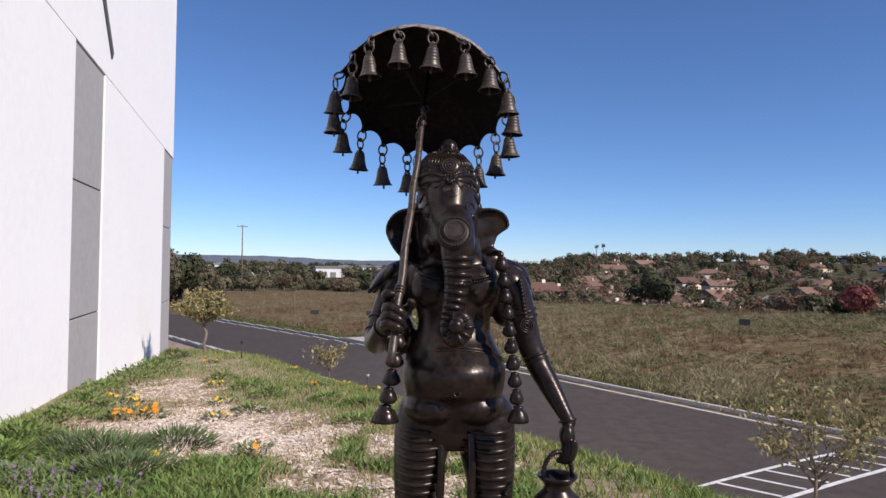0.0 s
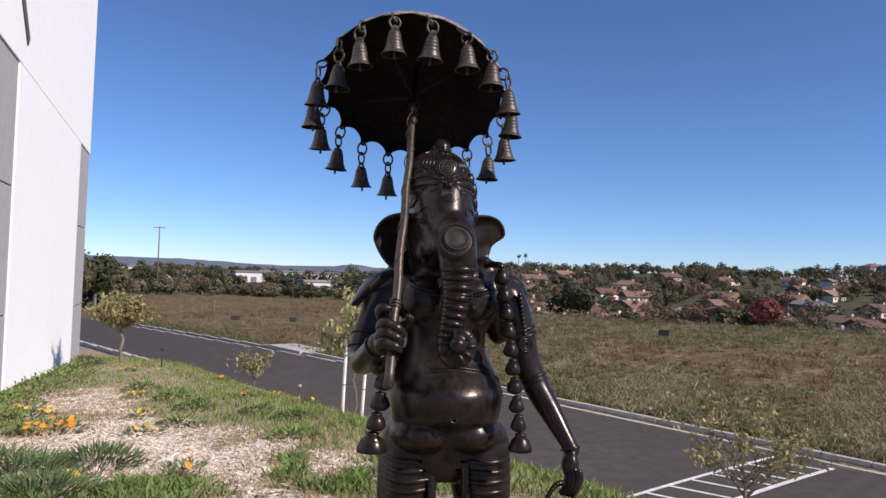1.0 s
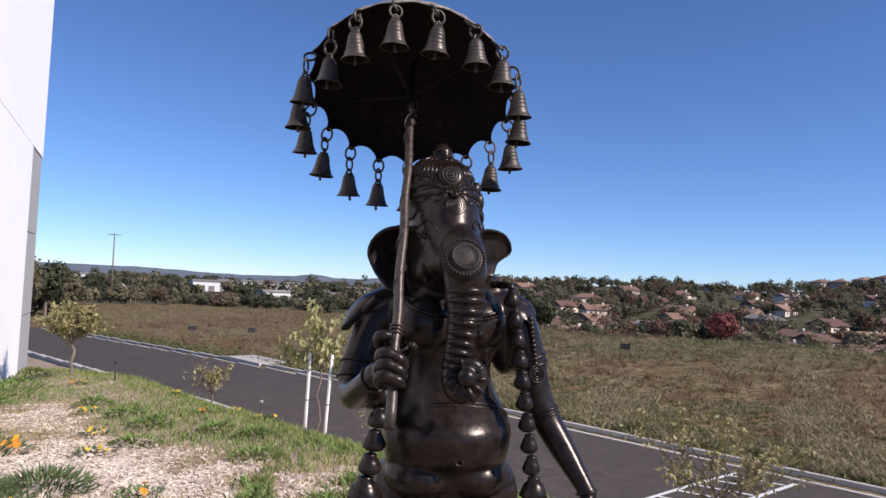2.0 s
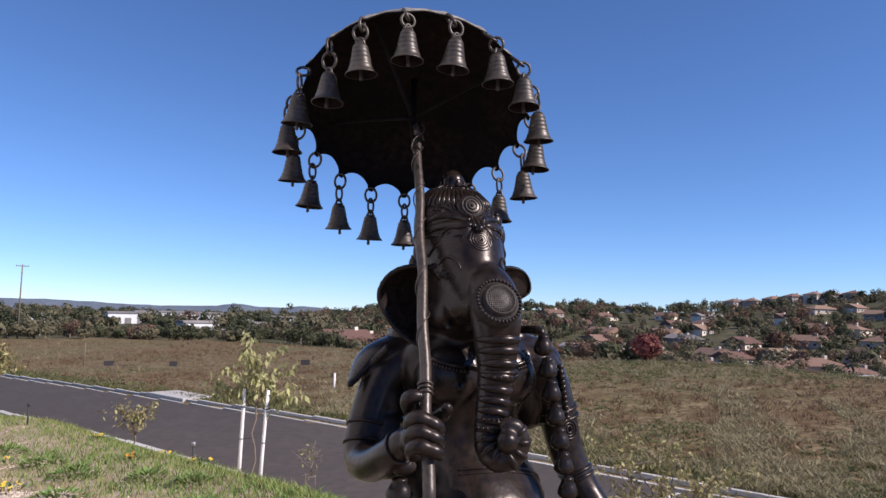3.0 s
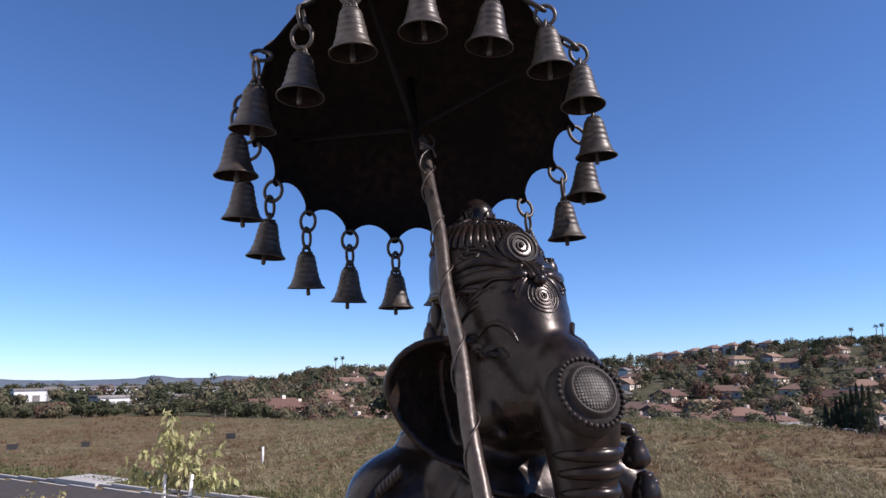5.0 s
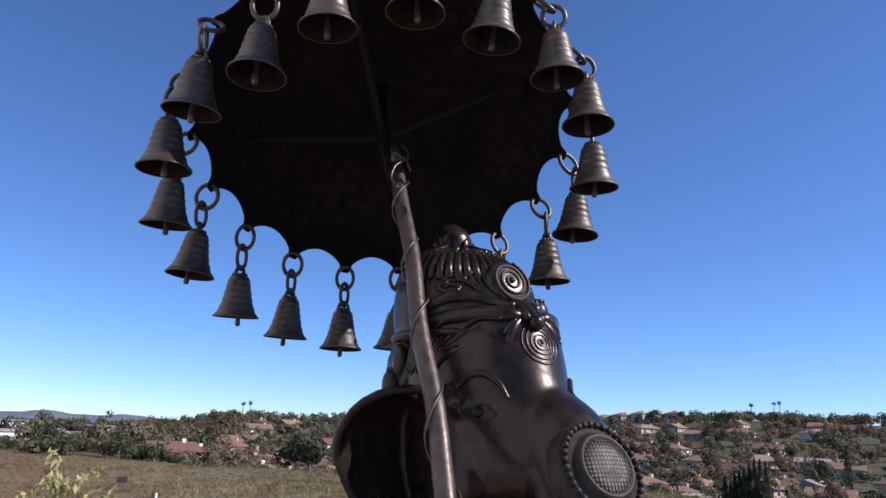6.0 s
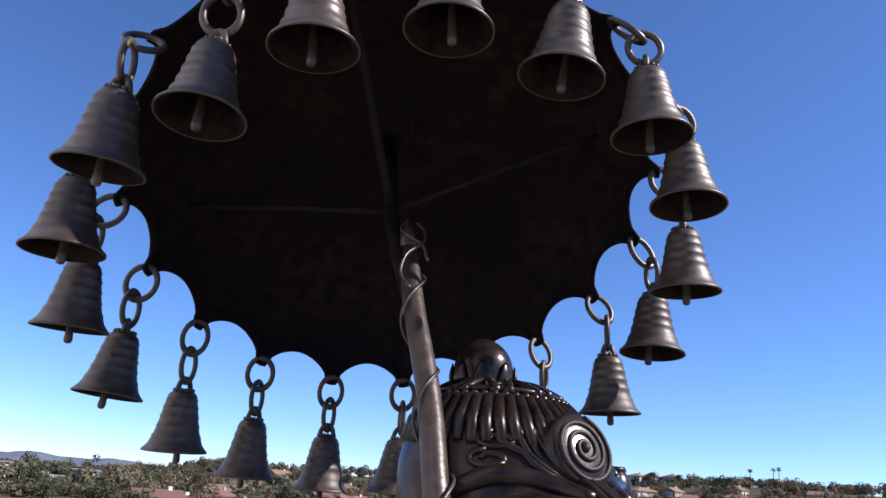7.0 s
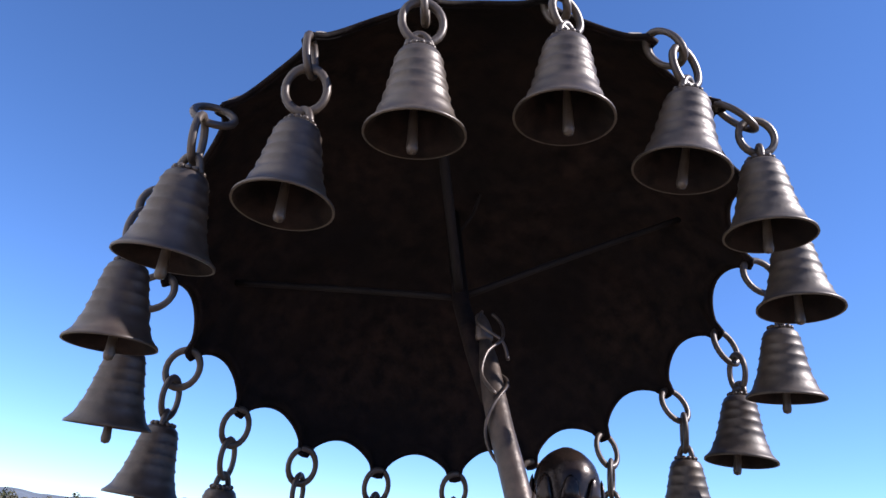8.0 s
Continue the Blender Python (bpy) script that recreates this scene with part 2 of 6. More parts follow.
def ball(bm, centre, radii, m=None, seg=20, rings=14):
    """An ellipsoid, built vertex by vertex."""
    if not hasattr(radii, "__len__"):
        radii = (radii,) * 3
    mm = Matrix.Translation([float(c) for c in centre]) @ (m if m is not None else Matrix()) @ Matrix.Diagonal((*[float(r) for r in radii], 1))
    top, low = bm.verts.new(mm @ Vector((0, 0, 1))), bm.verts.new(mm @ Vector((0, 0, -1)))
    rows = []
    for j in range(1, rings):
        p = math.pi * j / rings
        rows.append([bm.verts.new(mm @ Vector((math.sin(p) * math.cos(t), math.sin(p) * math.sin(t), math.cos(p)))) for t in (2 * math.pi * k / seg for k in range(seg))])
    for k in range(seg):
        bm.faces.new((top, rows[0][k], rows[0][(k + 1) % seg]))
        bm.faces.new((low, rows[-1][(k + 1) % seg], rows[-1][k]))
    for A, B in zip(rows, rows[1:]):
        for k in range(seg):
            bm.faces.new((A[k], B[k], B[(k + 1) % seg], A[(k + 1) % seg]))


def spline(points, count):
    """Catmull-Rom through rows of numbers."""
    P = np.array(points, float)
    n = len(P)
    out = []
    for i in range(count):
        t = i / (count - 1) * (n - 1)
        k = min(int(t), n - 2)
        f = t - k
        p0, p1, p2, p3 = P[max(k - 1, 0)], P[k], P[k + 1], P[min(k + 2, n - 1)]
        out.append(0.5 * (2 * p1 + (p2 - p0) * f + (2 * p0 - 5 * p1 + 4 * p2 - p3) * f ** 2 + (3 * p1 - p0 - 3 * p2 + p3) * f ** 3))
    return np.array(out)


def smoothstep(a, b, x):
    t = min(max((x - a) / (b - a), 0.0), 1.0)
    return t * t * (3 - 2 * t)

# ---- ground: one sheet from the mound to the horizon ----
RS, RU = Vector((0.8, 0.6)), Vector((-0.6, 0.8))  # across the road, and along it
ROAD_NEAR, ROAD_FAR = 11.6, 19.7


def crest_s(u):
    """Where the mound breaks off towards the road."""
    return min(max(5.0 + 0.13 * (u - 4), 4.4), 6.9)


def road_z(u):
    return -2.8 - 0.025 * max(u - 25, 0) if u < 110 else -4.9


def azimuth(x, y):
    return math.degrees(math.atan2(x, y))


EDGE = [(-180, 150), (-30, 150), (-8, 145), (2, 125), (8, 107), (19, 82), (26, 75), (31, 69), (40, 61), (46, 50), (60, 42), (180, 42)]
RIDGE = [(-180, -7), (-40, -5), (-25, -4), (-5, -6), (3, -4), (9, 5), (20, 6), (27, 6), (33, 9), (39, 15), (47, 19), (60, 19), (180, 10)]


def table(rows, a):
    for (a0, v0), (a1, v1) in zip(rows, rows[1:]):
        if a <= a1:
            f = (a - a0) / (a1 - a0)
            f = f * f * (3 - 2 * f)
            return v0 + (v1 - v0) * f
    return rows[-1][1]


def ground_z(x, y):
    s, u = 0.8 * x + 0.6 * y, -0.6 * x + 0.8 * y
    d, a = math.hypot(x, y), azimuth(x, y)
    uu = min(max(u, -10), 40)
    top = -0.05 - 0.035 * uu - 0.0013 * uu * uu if uu > 0 else -0.05 - 0.02 * uu
    top += 0.05 * noise.noise((x * 0.5, y * 0.5, 0)) + 0.02 * noise.noise((x * 2.1, y * 2.1, 3))
    top += 0.25 * smoothstep(13, 21, u) * math.exp(-(((s - crest_s(u)) / 0.9) ** 2))
    rz = road_z(u) - 0.06
    if s < ROAD_NEAR + 0.3:
        c0 = crest_s(u)
        k = min(max((s - c0) / (ROAD_NEAR - 0.1 - c0), 0.0), 1.0)
        k = 0.5 * (k + math.sqrt(k * k + 0.004)) - 0.5 * math.sqrt(0.004) * (1 - k)
        return top + (rz - top) * min(k, 1.0)
    if s < ROAD_FAR - 0.3:
        return rz
    # field, rising a little past the kerb
    right = smoothstep(0, 25, a)
    field = rz + 0.06 + smoothstep(ROAD_FAR - 0.3, ROAD_FAR + 1.0, s) * 0.1 + smoothstep(ROAD_FAR, 45, s) * 0.55 * right + 0.25 * noise.noise((x * 0.06, y * 0.06, 5)) * smoothstep(20, 35, s)
    field += 0.12 * noise.noise((x * 0.35, y * 0.35, 9)) * smoothstep(20, 26, s)
    e = table(EDGE, a)
    if d < e - 6:
        return field
    valley = -5.5 - 10.5 * smoothstep(-2, 20, a)
    ridge = table(RIDGE, a)
    far = valley + (ridge - valley) * smoothstep(e + 90, 600, d) + 1.5 * noise.noise((x * 0.012, y * 0.012, 2)) * smoothstep(150, 300, d)
    far -= 30 * smoothstep(700, 1500, d)
    return field + (far - field) * smoothstep(e - 6, e + 55 + 45 * smoothstep(-2, 20, a), d)


verts, faces = [], []
angles = [(-58 + 130 * i / 230) for i in range(231)] + [72 + 230 * i / 40 for i in range(1, 40)]
radii = [0.0] + [0.9 * 1.048 ** i for i in range(185)]
radii = [r for r in radii if r < 4700] + [4800.0]
for r in radii[1:]:
    for a in angles:
        x, y = 0.2 + r * math.sin(radians(a)), 0.2 + r * math.cos(radians(a))
        verts.append((x, y, ground_z(x, y)))
na = len(angles)
for i in range(len(radii) - 2):
    for k in range(na):
        a, b = i * na + k, i * na + (k + 1) % na
        faces.append((a, a + na, b + na, b))
verts.append((0.2, 0.2, ground_z(0.2, 0.2)))
for k in range(na):
    faces.append((len(verts) - 1, k, (k + 1) % na))
ground = mesh_obj("ground", verts, faces, SOIL, smooth=True)
for extra in (FIELD, VALLEY):
    ground.data.materials.append(extra)
for p in ground.data.polygons:
    c = p.center
    if 0.8 * c.x + 0.6 * c.y > ROAD_NEAR:
        az = azimuth(c.x, c.y)
        if math.hypot(c.x, c.y) > table(EDGE, az) + 25:
            p.material_index = 2
        else:
            p.material_index = 1
tagged(ground, "sloping earth mound, dry field and valley beyond the road", "ground", kind="structure")


def su(s, u, z):
    p = RS * s + RU * u
    return (p.x, p.y, z)


# ---- road ----
verts, faces = [], []
us = [-60 + 2.0 * i for i in range(90)]
for u in us:
    for k in range(9):
        s = ROAD_NEAR + (ROAD_FAR - ROAD_NEAR) * k / 8
        crown = 0.05 * (1 - ((k - 4) / 4) ** 2)
        verts.append(su(s, u, road_z(u) + crown - 0.03))
for i in range(len(us) - 1):
    for k in range(8):
        a = i * 9 + k
        faces.append((a, a + 1, a + 10, a + 9))
road = mesh_obj("road", verts, faces, ASPHALT, smooth=True)
tagged(road, "dark grey asphalt road running below the mound", "road", kind="structure")

# ---- kerbs and gutters ----
def kerb_piece_mesh(name, w, h, n=2.98):
    bm = bmesh.new()
    box(bm, (-w / 2, -n / 2, -0.2), (w / 2, n / 2, h), bevel=0.015)
    me = bpy.data.meshes.new(name)
    bm.to_mesh(me)
    bm.free()
    me.materials.append(CONCRETE)
    return me


KERB_MESH, GUTTER_MESH = kerb_piece_mesh("kerb_stone", 0.17, 0.14), kerb_piece_mesh("gutter_slab", 0.16, 0.012)
for s0, s1 in ((ROAD_FAR + 0.1, ROAD_FAR - 0.34), (ROAD_NEAR - 0.1, ROAD_NEAR + 0.34)):
    kerb = tagged(empty("kerb", pose(*su(s0, 20, road_z(20)))), "pale concrete kerb and gutter along the asphalt road", "kerb", kind="structure")
    inv = kerb.matrix_world.inverted()
    for i in range(30):
        u = -12 + 3.0 * i
        for data, at in ((KERB_MESH, s0), (GUTTER_MESH, s1)):
            st = new(data.name, data)
            st.parent = kerb
            st.matrix_local = inv @ Matrix.LocRotScale(su(at, u, road_z(u) + random.uniform(-0.004, 0.004)), Euler((0, 0, math.atan2(0.6, 0.8))), None)
# drain apron in the far kerb
bm = bmesh.new()
box(bm, (-0.9, -1.9, -0.3), (0.9, 1.9, 0.2), Matrix.Translation(su(ROAD_FAR + 0.75, 37.5, road_z(37.5))) @ pose(0, 0, 0, 0, 0, math.degrees(math.atan2(0.6, 0.8))), bevel=0.03)
tagged(obj_from(bm, "drain_cover", CONCRETE, None, False), "pale concrete drain cover set into the kerb", "drain cover")

# ---- painted hatching across the road ----
hatch = tagged(empty("road_marking", pose(*su(15, 8.7, road_z(9)))), "white painted hatched band across the asphalt", "road marking", kind="structure")


def stripe(points, width):
    bm = bmesh.new()
    row = []
    P = [Vector(p) for p in points]
    for i, p in enumerate(P):
        d = (P[min(i + 1, len(P) - 1)] - P[max(i - 1, 0)]).normalized()
        q = Vector((-d.y, d.x)) * width / 2
        row.append([])
        for c in (p + q, p - q):
            f = (c.x - ROAD_NEAR) / (ROAD_FAR - ROAD_NEAR)
            row[-1].append(bm.verts.new(su(c.x, c.y, road_z(0) - 0.026 + 0.05 * (1 - (2 * f - 1) ** 2))))
    for A, B in zip(row, row[1:]):
        bm.faces.new((A[1], A[0], B[0], B[1]))
    ob = part("stripe", bm, PAINT_WHITE, None, smooth=False)
    ob.parent, ob.matrix_parent_inverse = hatch, hatch.matrix_world.inverted()


stripe([(12.1 + 0.4 * i, 9.42) for i in range(18)], 0.11)
stripe([(12.1 + 0.4 * i, 8.06) for i in range(18)], 0.13)
for k in range(8):
    s0 = 12.4 + 0.83 * k
    stripe([(s0 + 0.03 * j, 9.36 - 0.12 * j) for j in range(11)], 0.1)

# ---- concrete building beside the mound ----
W0, WD = Vector((-6.0, 9.27)), Vector((-0.3023, 0.9532))
WN = Vector((0.9532, 0.3023))  # outwards from the sunlit wall
building = tagged(empty("building", pose(W0.x, W0.y, -1.0, 0, 0, math.degrees(math.atan2(WD.y, WD.x)))), "large white tilt-up concrete building with grey recessed strips", "building")
BI = building.matrix_world.inverted()


def wall_block(name, a0, a1, z0, z1, material, out=0.0, deep=0.3, label=""):
    """A slab of the wall between two stretches along it; the wall's face is at out."""
    bm = bmesh.new()
    box(bm, (a0, -out, z0 + 1.0), (a1, deep, z1 + 1.0), bevel=0.012)
    ob = part(name, bm, material, building, label, smooth=False)
    return ob


# in the building's own axes x runs along the wall, and +y points into it
TOPJ = 5.43
A_END = 19.45
wall_block("wall_panel", -9.0, A_END, TOPJ + 0.02, 12.8, STUCCO_WHITE)
wall_block("wall_panel", -9.0, -3.0, -3.0, TOPJ, STUCCO_WHITE)
wall_block("wall_panel", -1.0, 3.58, -3.0, TOPJ, STUCCO_WHITE)
wall_block("wall_panel", 6.22, 16.6, -3.0, TOPJ, STUCCO_WHITE)
for a0, a1, low in ((-3.0, -1.0, 0.5), (3.58, 6.22, 0.45), (16.6, A_END, 0.0)):
    mid_z = 2.72 if low == 0.0 else 2.97
    for z0, z1 in ((-3.0, low - 0.015), (low + 0.015, mid_z - 0.015), (mid_z + 0.015, TOPJ)):
        wall_block("grey_panel", a0 + 0.004, a1 - 0.004, z0, z1, STUCCO_GREY, out=-0.035, label="grey painted recessed panel")
wall_block("joint_backing", -8.9, A_END - 0.1, -2.9, 12.6, DARK, out=-0.08, deep=0.25)
bm = bmesh.new()
box(bm, (-9.0, 0.31, -2.0), (A_END, 14.0, 13.75), bevel=0.02)
part("building_body", bm, STUCCO_WHITE, building, smooth=False)
bm = bmesh.new()
box(bm, (-0.12, -0.03, -1.0), (0.12, 0.02, 1.0), pose(6.09, 0, 7.66, 0, -49, 0), bevel=0.01)
part("slanted_strip", bm, DARK_STRIP, building, "dark grey slanted strip high on the wall", smooth=False)

# ---- umbrella ----
UC = Vector((-0.1103, 3.4574, 2.2982))
UN = Vector((0.0781, 0.5789, 0.8117)).normalized()
UU = (Vector((1, 0, 0)) - UN * UN.x).normalized()
UV = UN.cross(UU)
UM = Matrix.Translation(UC) @ Matrix((UU, UV, UN)).transposed().to_4x4()  # rim plane at z = 0, top at +z
TIPS, RIM, PHASE, DOME = 19, 0.382, 3.1723, 0.195
umbrella = tagged(empty("ceremonial_umbrella", UM), "dark bronze ceremonial umbrella with scalloped rim held by the statue", "umbrella")


def tip_angle(k):
    return PHASE - k * 2 * math.pi / TIPS


def rim_radius(t):
    """Scalloped outline: a point at each bell, an arch cut between."""
    f = ((PHASE - t) / (2 * math.pi / TIPS)) % 1.0
    w = abs(2 * f - 1)
    arch = math.sqrt(max(0.0, 1 - (w / 0.9) ** 2)) if w < 0.9 else 0.0
    return RIM - 0.021 * arch


def dome_z(r):
    q = min(r / 0.384, 1.0)
    return DOME * (1 - q ** 3.1) + 0.004


def shell_z(r, t):
    """The canopy's height at r on the spoke t: nearly flat on top, steep at the scalloped rim."""
    edge = rim_radius(t)
    low = dome_z(edge)
    return low + (DOME + 0.004 - low) * max(0.0, 1 - (r / edge) ** 2.6) ** 0.62


def canopy_mesh():
    bm = bmesh.new()
    n, m = TIPS * 20, 16
    layers = []
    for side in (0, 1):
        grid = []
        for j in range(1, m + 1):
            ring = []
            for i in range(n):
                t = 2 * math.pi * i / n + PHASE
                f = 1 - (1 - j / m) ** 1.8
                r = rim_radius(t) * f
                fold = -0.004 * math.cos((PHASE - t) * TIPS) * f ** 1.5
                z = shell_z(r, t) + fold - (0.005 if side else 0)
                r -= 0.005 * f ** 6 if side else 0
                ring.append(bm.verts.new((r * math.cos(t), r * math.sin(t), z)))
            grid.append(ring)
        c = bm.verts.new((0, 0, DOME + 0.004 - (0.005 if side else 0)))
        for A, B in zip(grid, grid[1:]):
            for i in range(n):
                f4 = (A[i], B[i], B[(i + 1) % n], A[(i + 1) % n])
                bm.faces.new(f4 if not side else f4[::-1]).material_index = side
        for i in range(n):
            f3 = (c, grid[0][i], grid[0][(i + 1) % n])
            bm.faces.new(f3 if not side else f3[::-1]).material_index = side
        layers.append(grid[-1])
    A, B = layers
    for i in range(n):
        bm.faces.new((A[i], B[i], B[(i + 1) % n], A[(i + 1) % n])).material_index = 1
    return bm


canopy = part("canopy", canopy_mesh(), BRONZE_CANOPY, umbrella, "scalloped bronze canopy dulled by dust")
# underside darkened to carry the dome's shade
canopy.data.materials.append(SHADED_BRONZE)
# rolled lip that follows the scallops
bm = bmesh.new()
lip = []
for i in range(TIPS * 20):
    t = 2 * math.pi * i / (TIPS * 20) + PHASE
    r = rim_radius(t)
    lip.append((r * math.cos(t), r * math.sin(t), dome_z(r) - 0.003 - 0.004 * math.cos((PHASE - t) * TIPS)))
tube(bm, lip, 0.0032, 6, closed=True)
part("rim_bead", bm, SHADED_BRONZE, umbrella)
# finial on the top
bm = bmesh.new()
lathe(bm, [(0.0, DOME + 0.005), (0.045, DOME + 0.006), (0.045, DOME + 0.012), (0.02, DOME + 0.022), (0.028, DOME + 0.04), (0.018, DOME + 0.058), (0.006, DOME + 0.075), (0.0, DOME + 0.08)], 24)
part("finial", bm, BRONZE_CANOPY, umbrella)
# pole: a thick lower shaft and a thinner upper one that runs up inside the dome
bm = bmesh.new()
POLE_FOOT = Vector((0.056, 0.08, -1.28))
POLE_HEAD = Vector((0.013, 0.004, -0.075))
pts = [POLE_FOOT.lerp(POLE_HEAD, i / 24) for i in range(25)]
wob = [p + Vector((0.0025 * math.sin(i * 1.1), 0.002 * math.cos(i * 0.8), 0)) for i, p in enumerate(pts)]
tube(bm, wob, [0.0155 - 0.002 * i / 24 for i in range(23)] + [0.0125, 0.006], 16)
tube(bm, spline([POLE_HEAD + Vector((0.0, 0, -0.012)), POLE_HEAD + Vector((-0.003, -0.008, 0.004)), POLE_HEAD + Vector((-0.005, -0.009, 0.022)), POLE_HEAD + Vector((-0.001, -0.004, 0.034))], 10), [0.0105, 0.011, 0.0105, 0.0095, 0.0085, 0.0075, 0.0065, 0.005, 0.0035, 0.001], 10, flat=0.45)
part("pole", bm, BRONZE_POLE, umbrella, "rubbed brown bronze pole")
bm = bmesh.new()
loop = [(0.012, -0.012, 0.03), (0.02, -0.014, 0.012), (0.018, -0.016, -0.012), (0.006, -0.02, -0.034), (-0.012, -0.016, -0.055), (-0.019, -0.008, -0.085), (-0.012, -0.016, -0.12)]
tube(bm, spline([POLE_HEAD + Vector(v) for v in loop], 26), 0.0022, 6)
loop = [(-0.004, -0.014, 0.026), (-0.014, -0.014, 0.004), (-0.006, -0.019, -0.016), (0.012, -0.019, -0.03), (0.019, -0.012, -0.052)]
tube(bm, spline([POLE_HEAD + Vector(v) for v in loop], 22), 0.0022, 6)
part("wire_loop", bm, BRONZE_POLE, umbrella, "loose loop of thin wire at the pole's tip")
bm = bmesh.new()
tube(bm, [(0.012, 0.02, -0.17), (0.006, 0.02, -0.09), (0.0, 0.02, 0.0), (0, 0, DOME - 0.004)], [0.009, 0.0115, 0.0115, 0.0105], 14)
# its dimness inside the dome is in the colour as well
part("upper_pole", bm, SHADED_BRONZE, umbrella)
# collars above the grip
bm = bmesh.new()
for d in (-0.995, -0.982, -0.97):
    f = (d - POLE_FOOT.z) / (POLE_HEAD.z - POLE_FOOT.z)
    c = POLE_FOOT.lerp(POLE_HEAD, f)
    ring = [(c.x + 0.0165 * math.cos(t), c.y + 0.0165 * math.sin(t), c.z) for t in (2 * math.pi * k / 20 for k in range(20))]
    tube(bm, ring, 0.0045, 8, closed=True)
part("collar", bm, BRONZE_POLE, umbrella)
# wire wound round the pole
bm = bmesh.new()
wire = []
for i in range(150):
    f = i / 149
    d = -0.9 + 0.80 * f
    g = (d - POLE_FOOT.z) / (POLE_HEAD.z - POLE_FOOT.z)
    c = POLE_FOOT.lerp(POLE_HEAD, g)
    turns = 2 * math.pi * 5.2 * f + 0.5 * math.sin(f * 9)
    r = 0.0165 + (0.004 * max(0, math.sin(f * 31)) if f > 0.75 else 0.0008)
    wire.append((c.x + r * math.cos(turns), c.y + r * math.sin(turns), c.z))
tube(bm, wire, 0.0021, 6)
part("wire", bm, BRONZE_POLE, umbrella, "thin wire wound round the pole")
# stays from the pole to the canopy
for deg in (149, -29, -121):
    bm = bmesh.new()
    t = radians(deg)
    r1 = 0.32
    a, b = Vector((0.008 * math.cos(t), 0.02 + 0.008 * math.sin(t), 0.014)), Vector((r1 * math.cos(t), r1 * math.sin(t), shell_z(r1, t) - 0.007))
    mid = a.lerp(b, 0.5) + Vector((0, 0, 0.002))
    tube(bm, spline([a, mid, b], 9), 0.0045 if deg != -121 else 0.0065, 8)
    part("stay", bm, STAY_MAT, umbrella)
# scrap of wire left under the top of the dome
bm = bmesh.new()
tube(bm, spline([(0.004, 0.012, DOME - 0.05), (0.022, -0.02, DOME - 0.022), (0.024, -0.05, DOME - 0.004)], 12), 0.0028, 6)
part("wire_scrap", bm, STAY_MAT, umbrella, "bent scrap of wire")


# ---- bells ----
def link_mesh(r, w, long=1.0):
    bm = bmesh.new()
    tube(bm, [(r * math.cos(t), 0, r * long * math.sin(t)) for t in (2 * math.pi * k / 22 for k in range(22))], w, 8, closed=True)
    return bm


def bell_body_mesh():
    bm = bmesh.new()
    outer = [(0.0, 0.0), (0.011, -0.0005), (0.019, -0.003), (0.023, -0.007), (0.0245, -0.012), (0.0264, -0.015), (0.0255, -0.017), (0.0278, -0.026), (0.0293, -0.029), (0.0283, -0.031), (0.0305, -0.041), (0.0322, -0.044), (0.0310, -0.046), (0.0335, -0.056), (0.0354, -0.0595), (0.0345, -0.062), (0.0375, -0.072), (0.0399, -0.0755), (0.0402, -0.079), (0.0438, -0.088), (0.0490, -0.0945), (0.0525, -0.0975), (0.0530, -0.1005)]
    inner = [(0.0505, -0.1005), (0.047, -0.0965), (0.041, -0.089), (0.036, -0.077), (0.031, -0.055), (0.027, -0.035), (0.021, -0.014), (0.0, -0.008)]
    lathe(bm, outer + inner, 40, cap=False)
    bmesh.ops.remove_doubles(bm, verts=bm.verts, dist=1e-6)
    return bm


def bell_crown_mesh():
    bm = bmesh.new()
    for k in range(12):
        t = 2 * math.pi * k / 12
        ball(bm, (0.0145 * math.cos(t), 0.0145 * math.sin(t), 0.0005), (0.0042, 0.0042, 0.0036), seg=8, rings=6)
    tube(bm, [(0.013 * math.cos(t), 0, -0.001 + 0.021 * math.sin(t)) for t in (math.pi * k / 12 for k in range(13))], 0.0045, 8)
    return bm


def clapper_mesh():
    bm = bmesh.new()
    lathe(bm, [(0.0, 0.0), (0.0025, -0.0), (0.0025, -0.05), (0.0045, -0.07), (0.0055, -0.1), (0.0062, -0.108), (0.005, -0.113), (0.0, -0.115)], 12, cap=False)
    return bm


LINK = link_mesh(0.0205, 0.0042)
LINK_DATA = bpy.data.meshes.new("chain_link")
LINK.to_mesh(LINK_DATA)
LINK.free()
for p in LINK_DATA.polygons:
    p.use_smooth = True
LINK_DATA.materials.append(BRONZE_BELL)


bell_body = obj_from(bell_body_mesh(), "bell_body", BRONZE_BELL)
bell_crown = obj_from(bell_crown_mesh(), "crown_loop", BRONZE_BELL)
bell_clap = obj_from(clapper_mesh(), "clapper", BRONZE_BELL)
bell_body.data.materials.append(SHADED_BRONZE)
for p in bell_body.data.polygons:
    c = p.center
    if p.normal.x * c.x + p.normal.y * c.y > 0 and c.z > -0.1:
        p.material_index = 1  # dim inside of the bell: shade put into the colour
BELL_MESHES = [("bell_body", bell_body.data), ("crown_loop", bell_crown.data), ("clapper", bell_clap.data)]
for ob in (bell_body, bell_crown, bell_clap):
    bpy.data.objects.remove(ob)
BELL_SIZE = 0.9
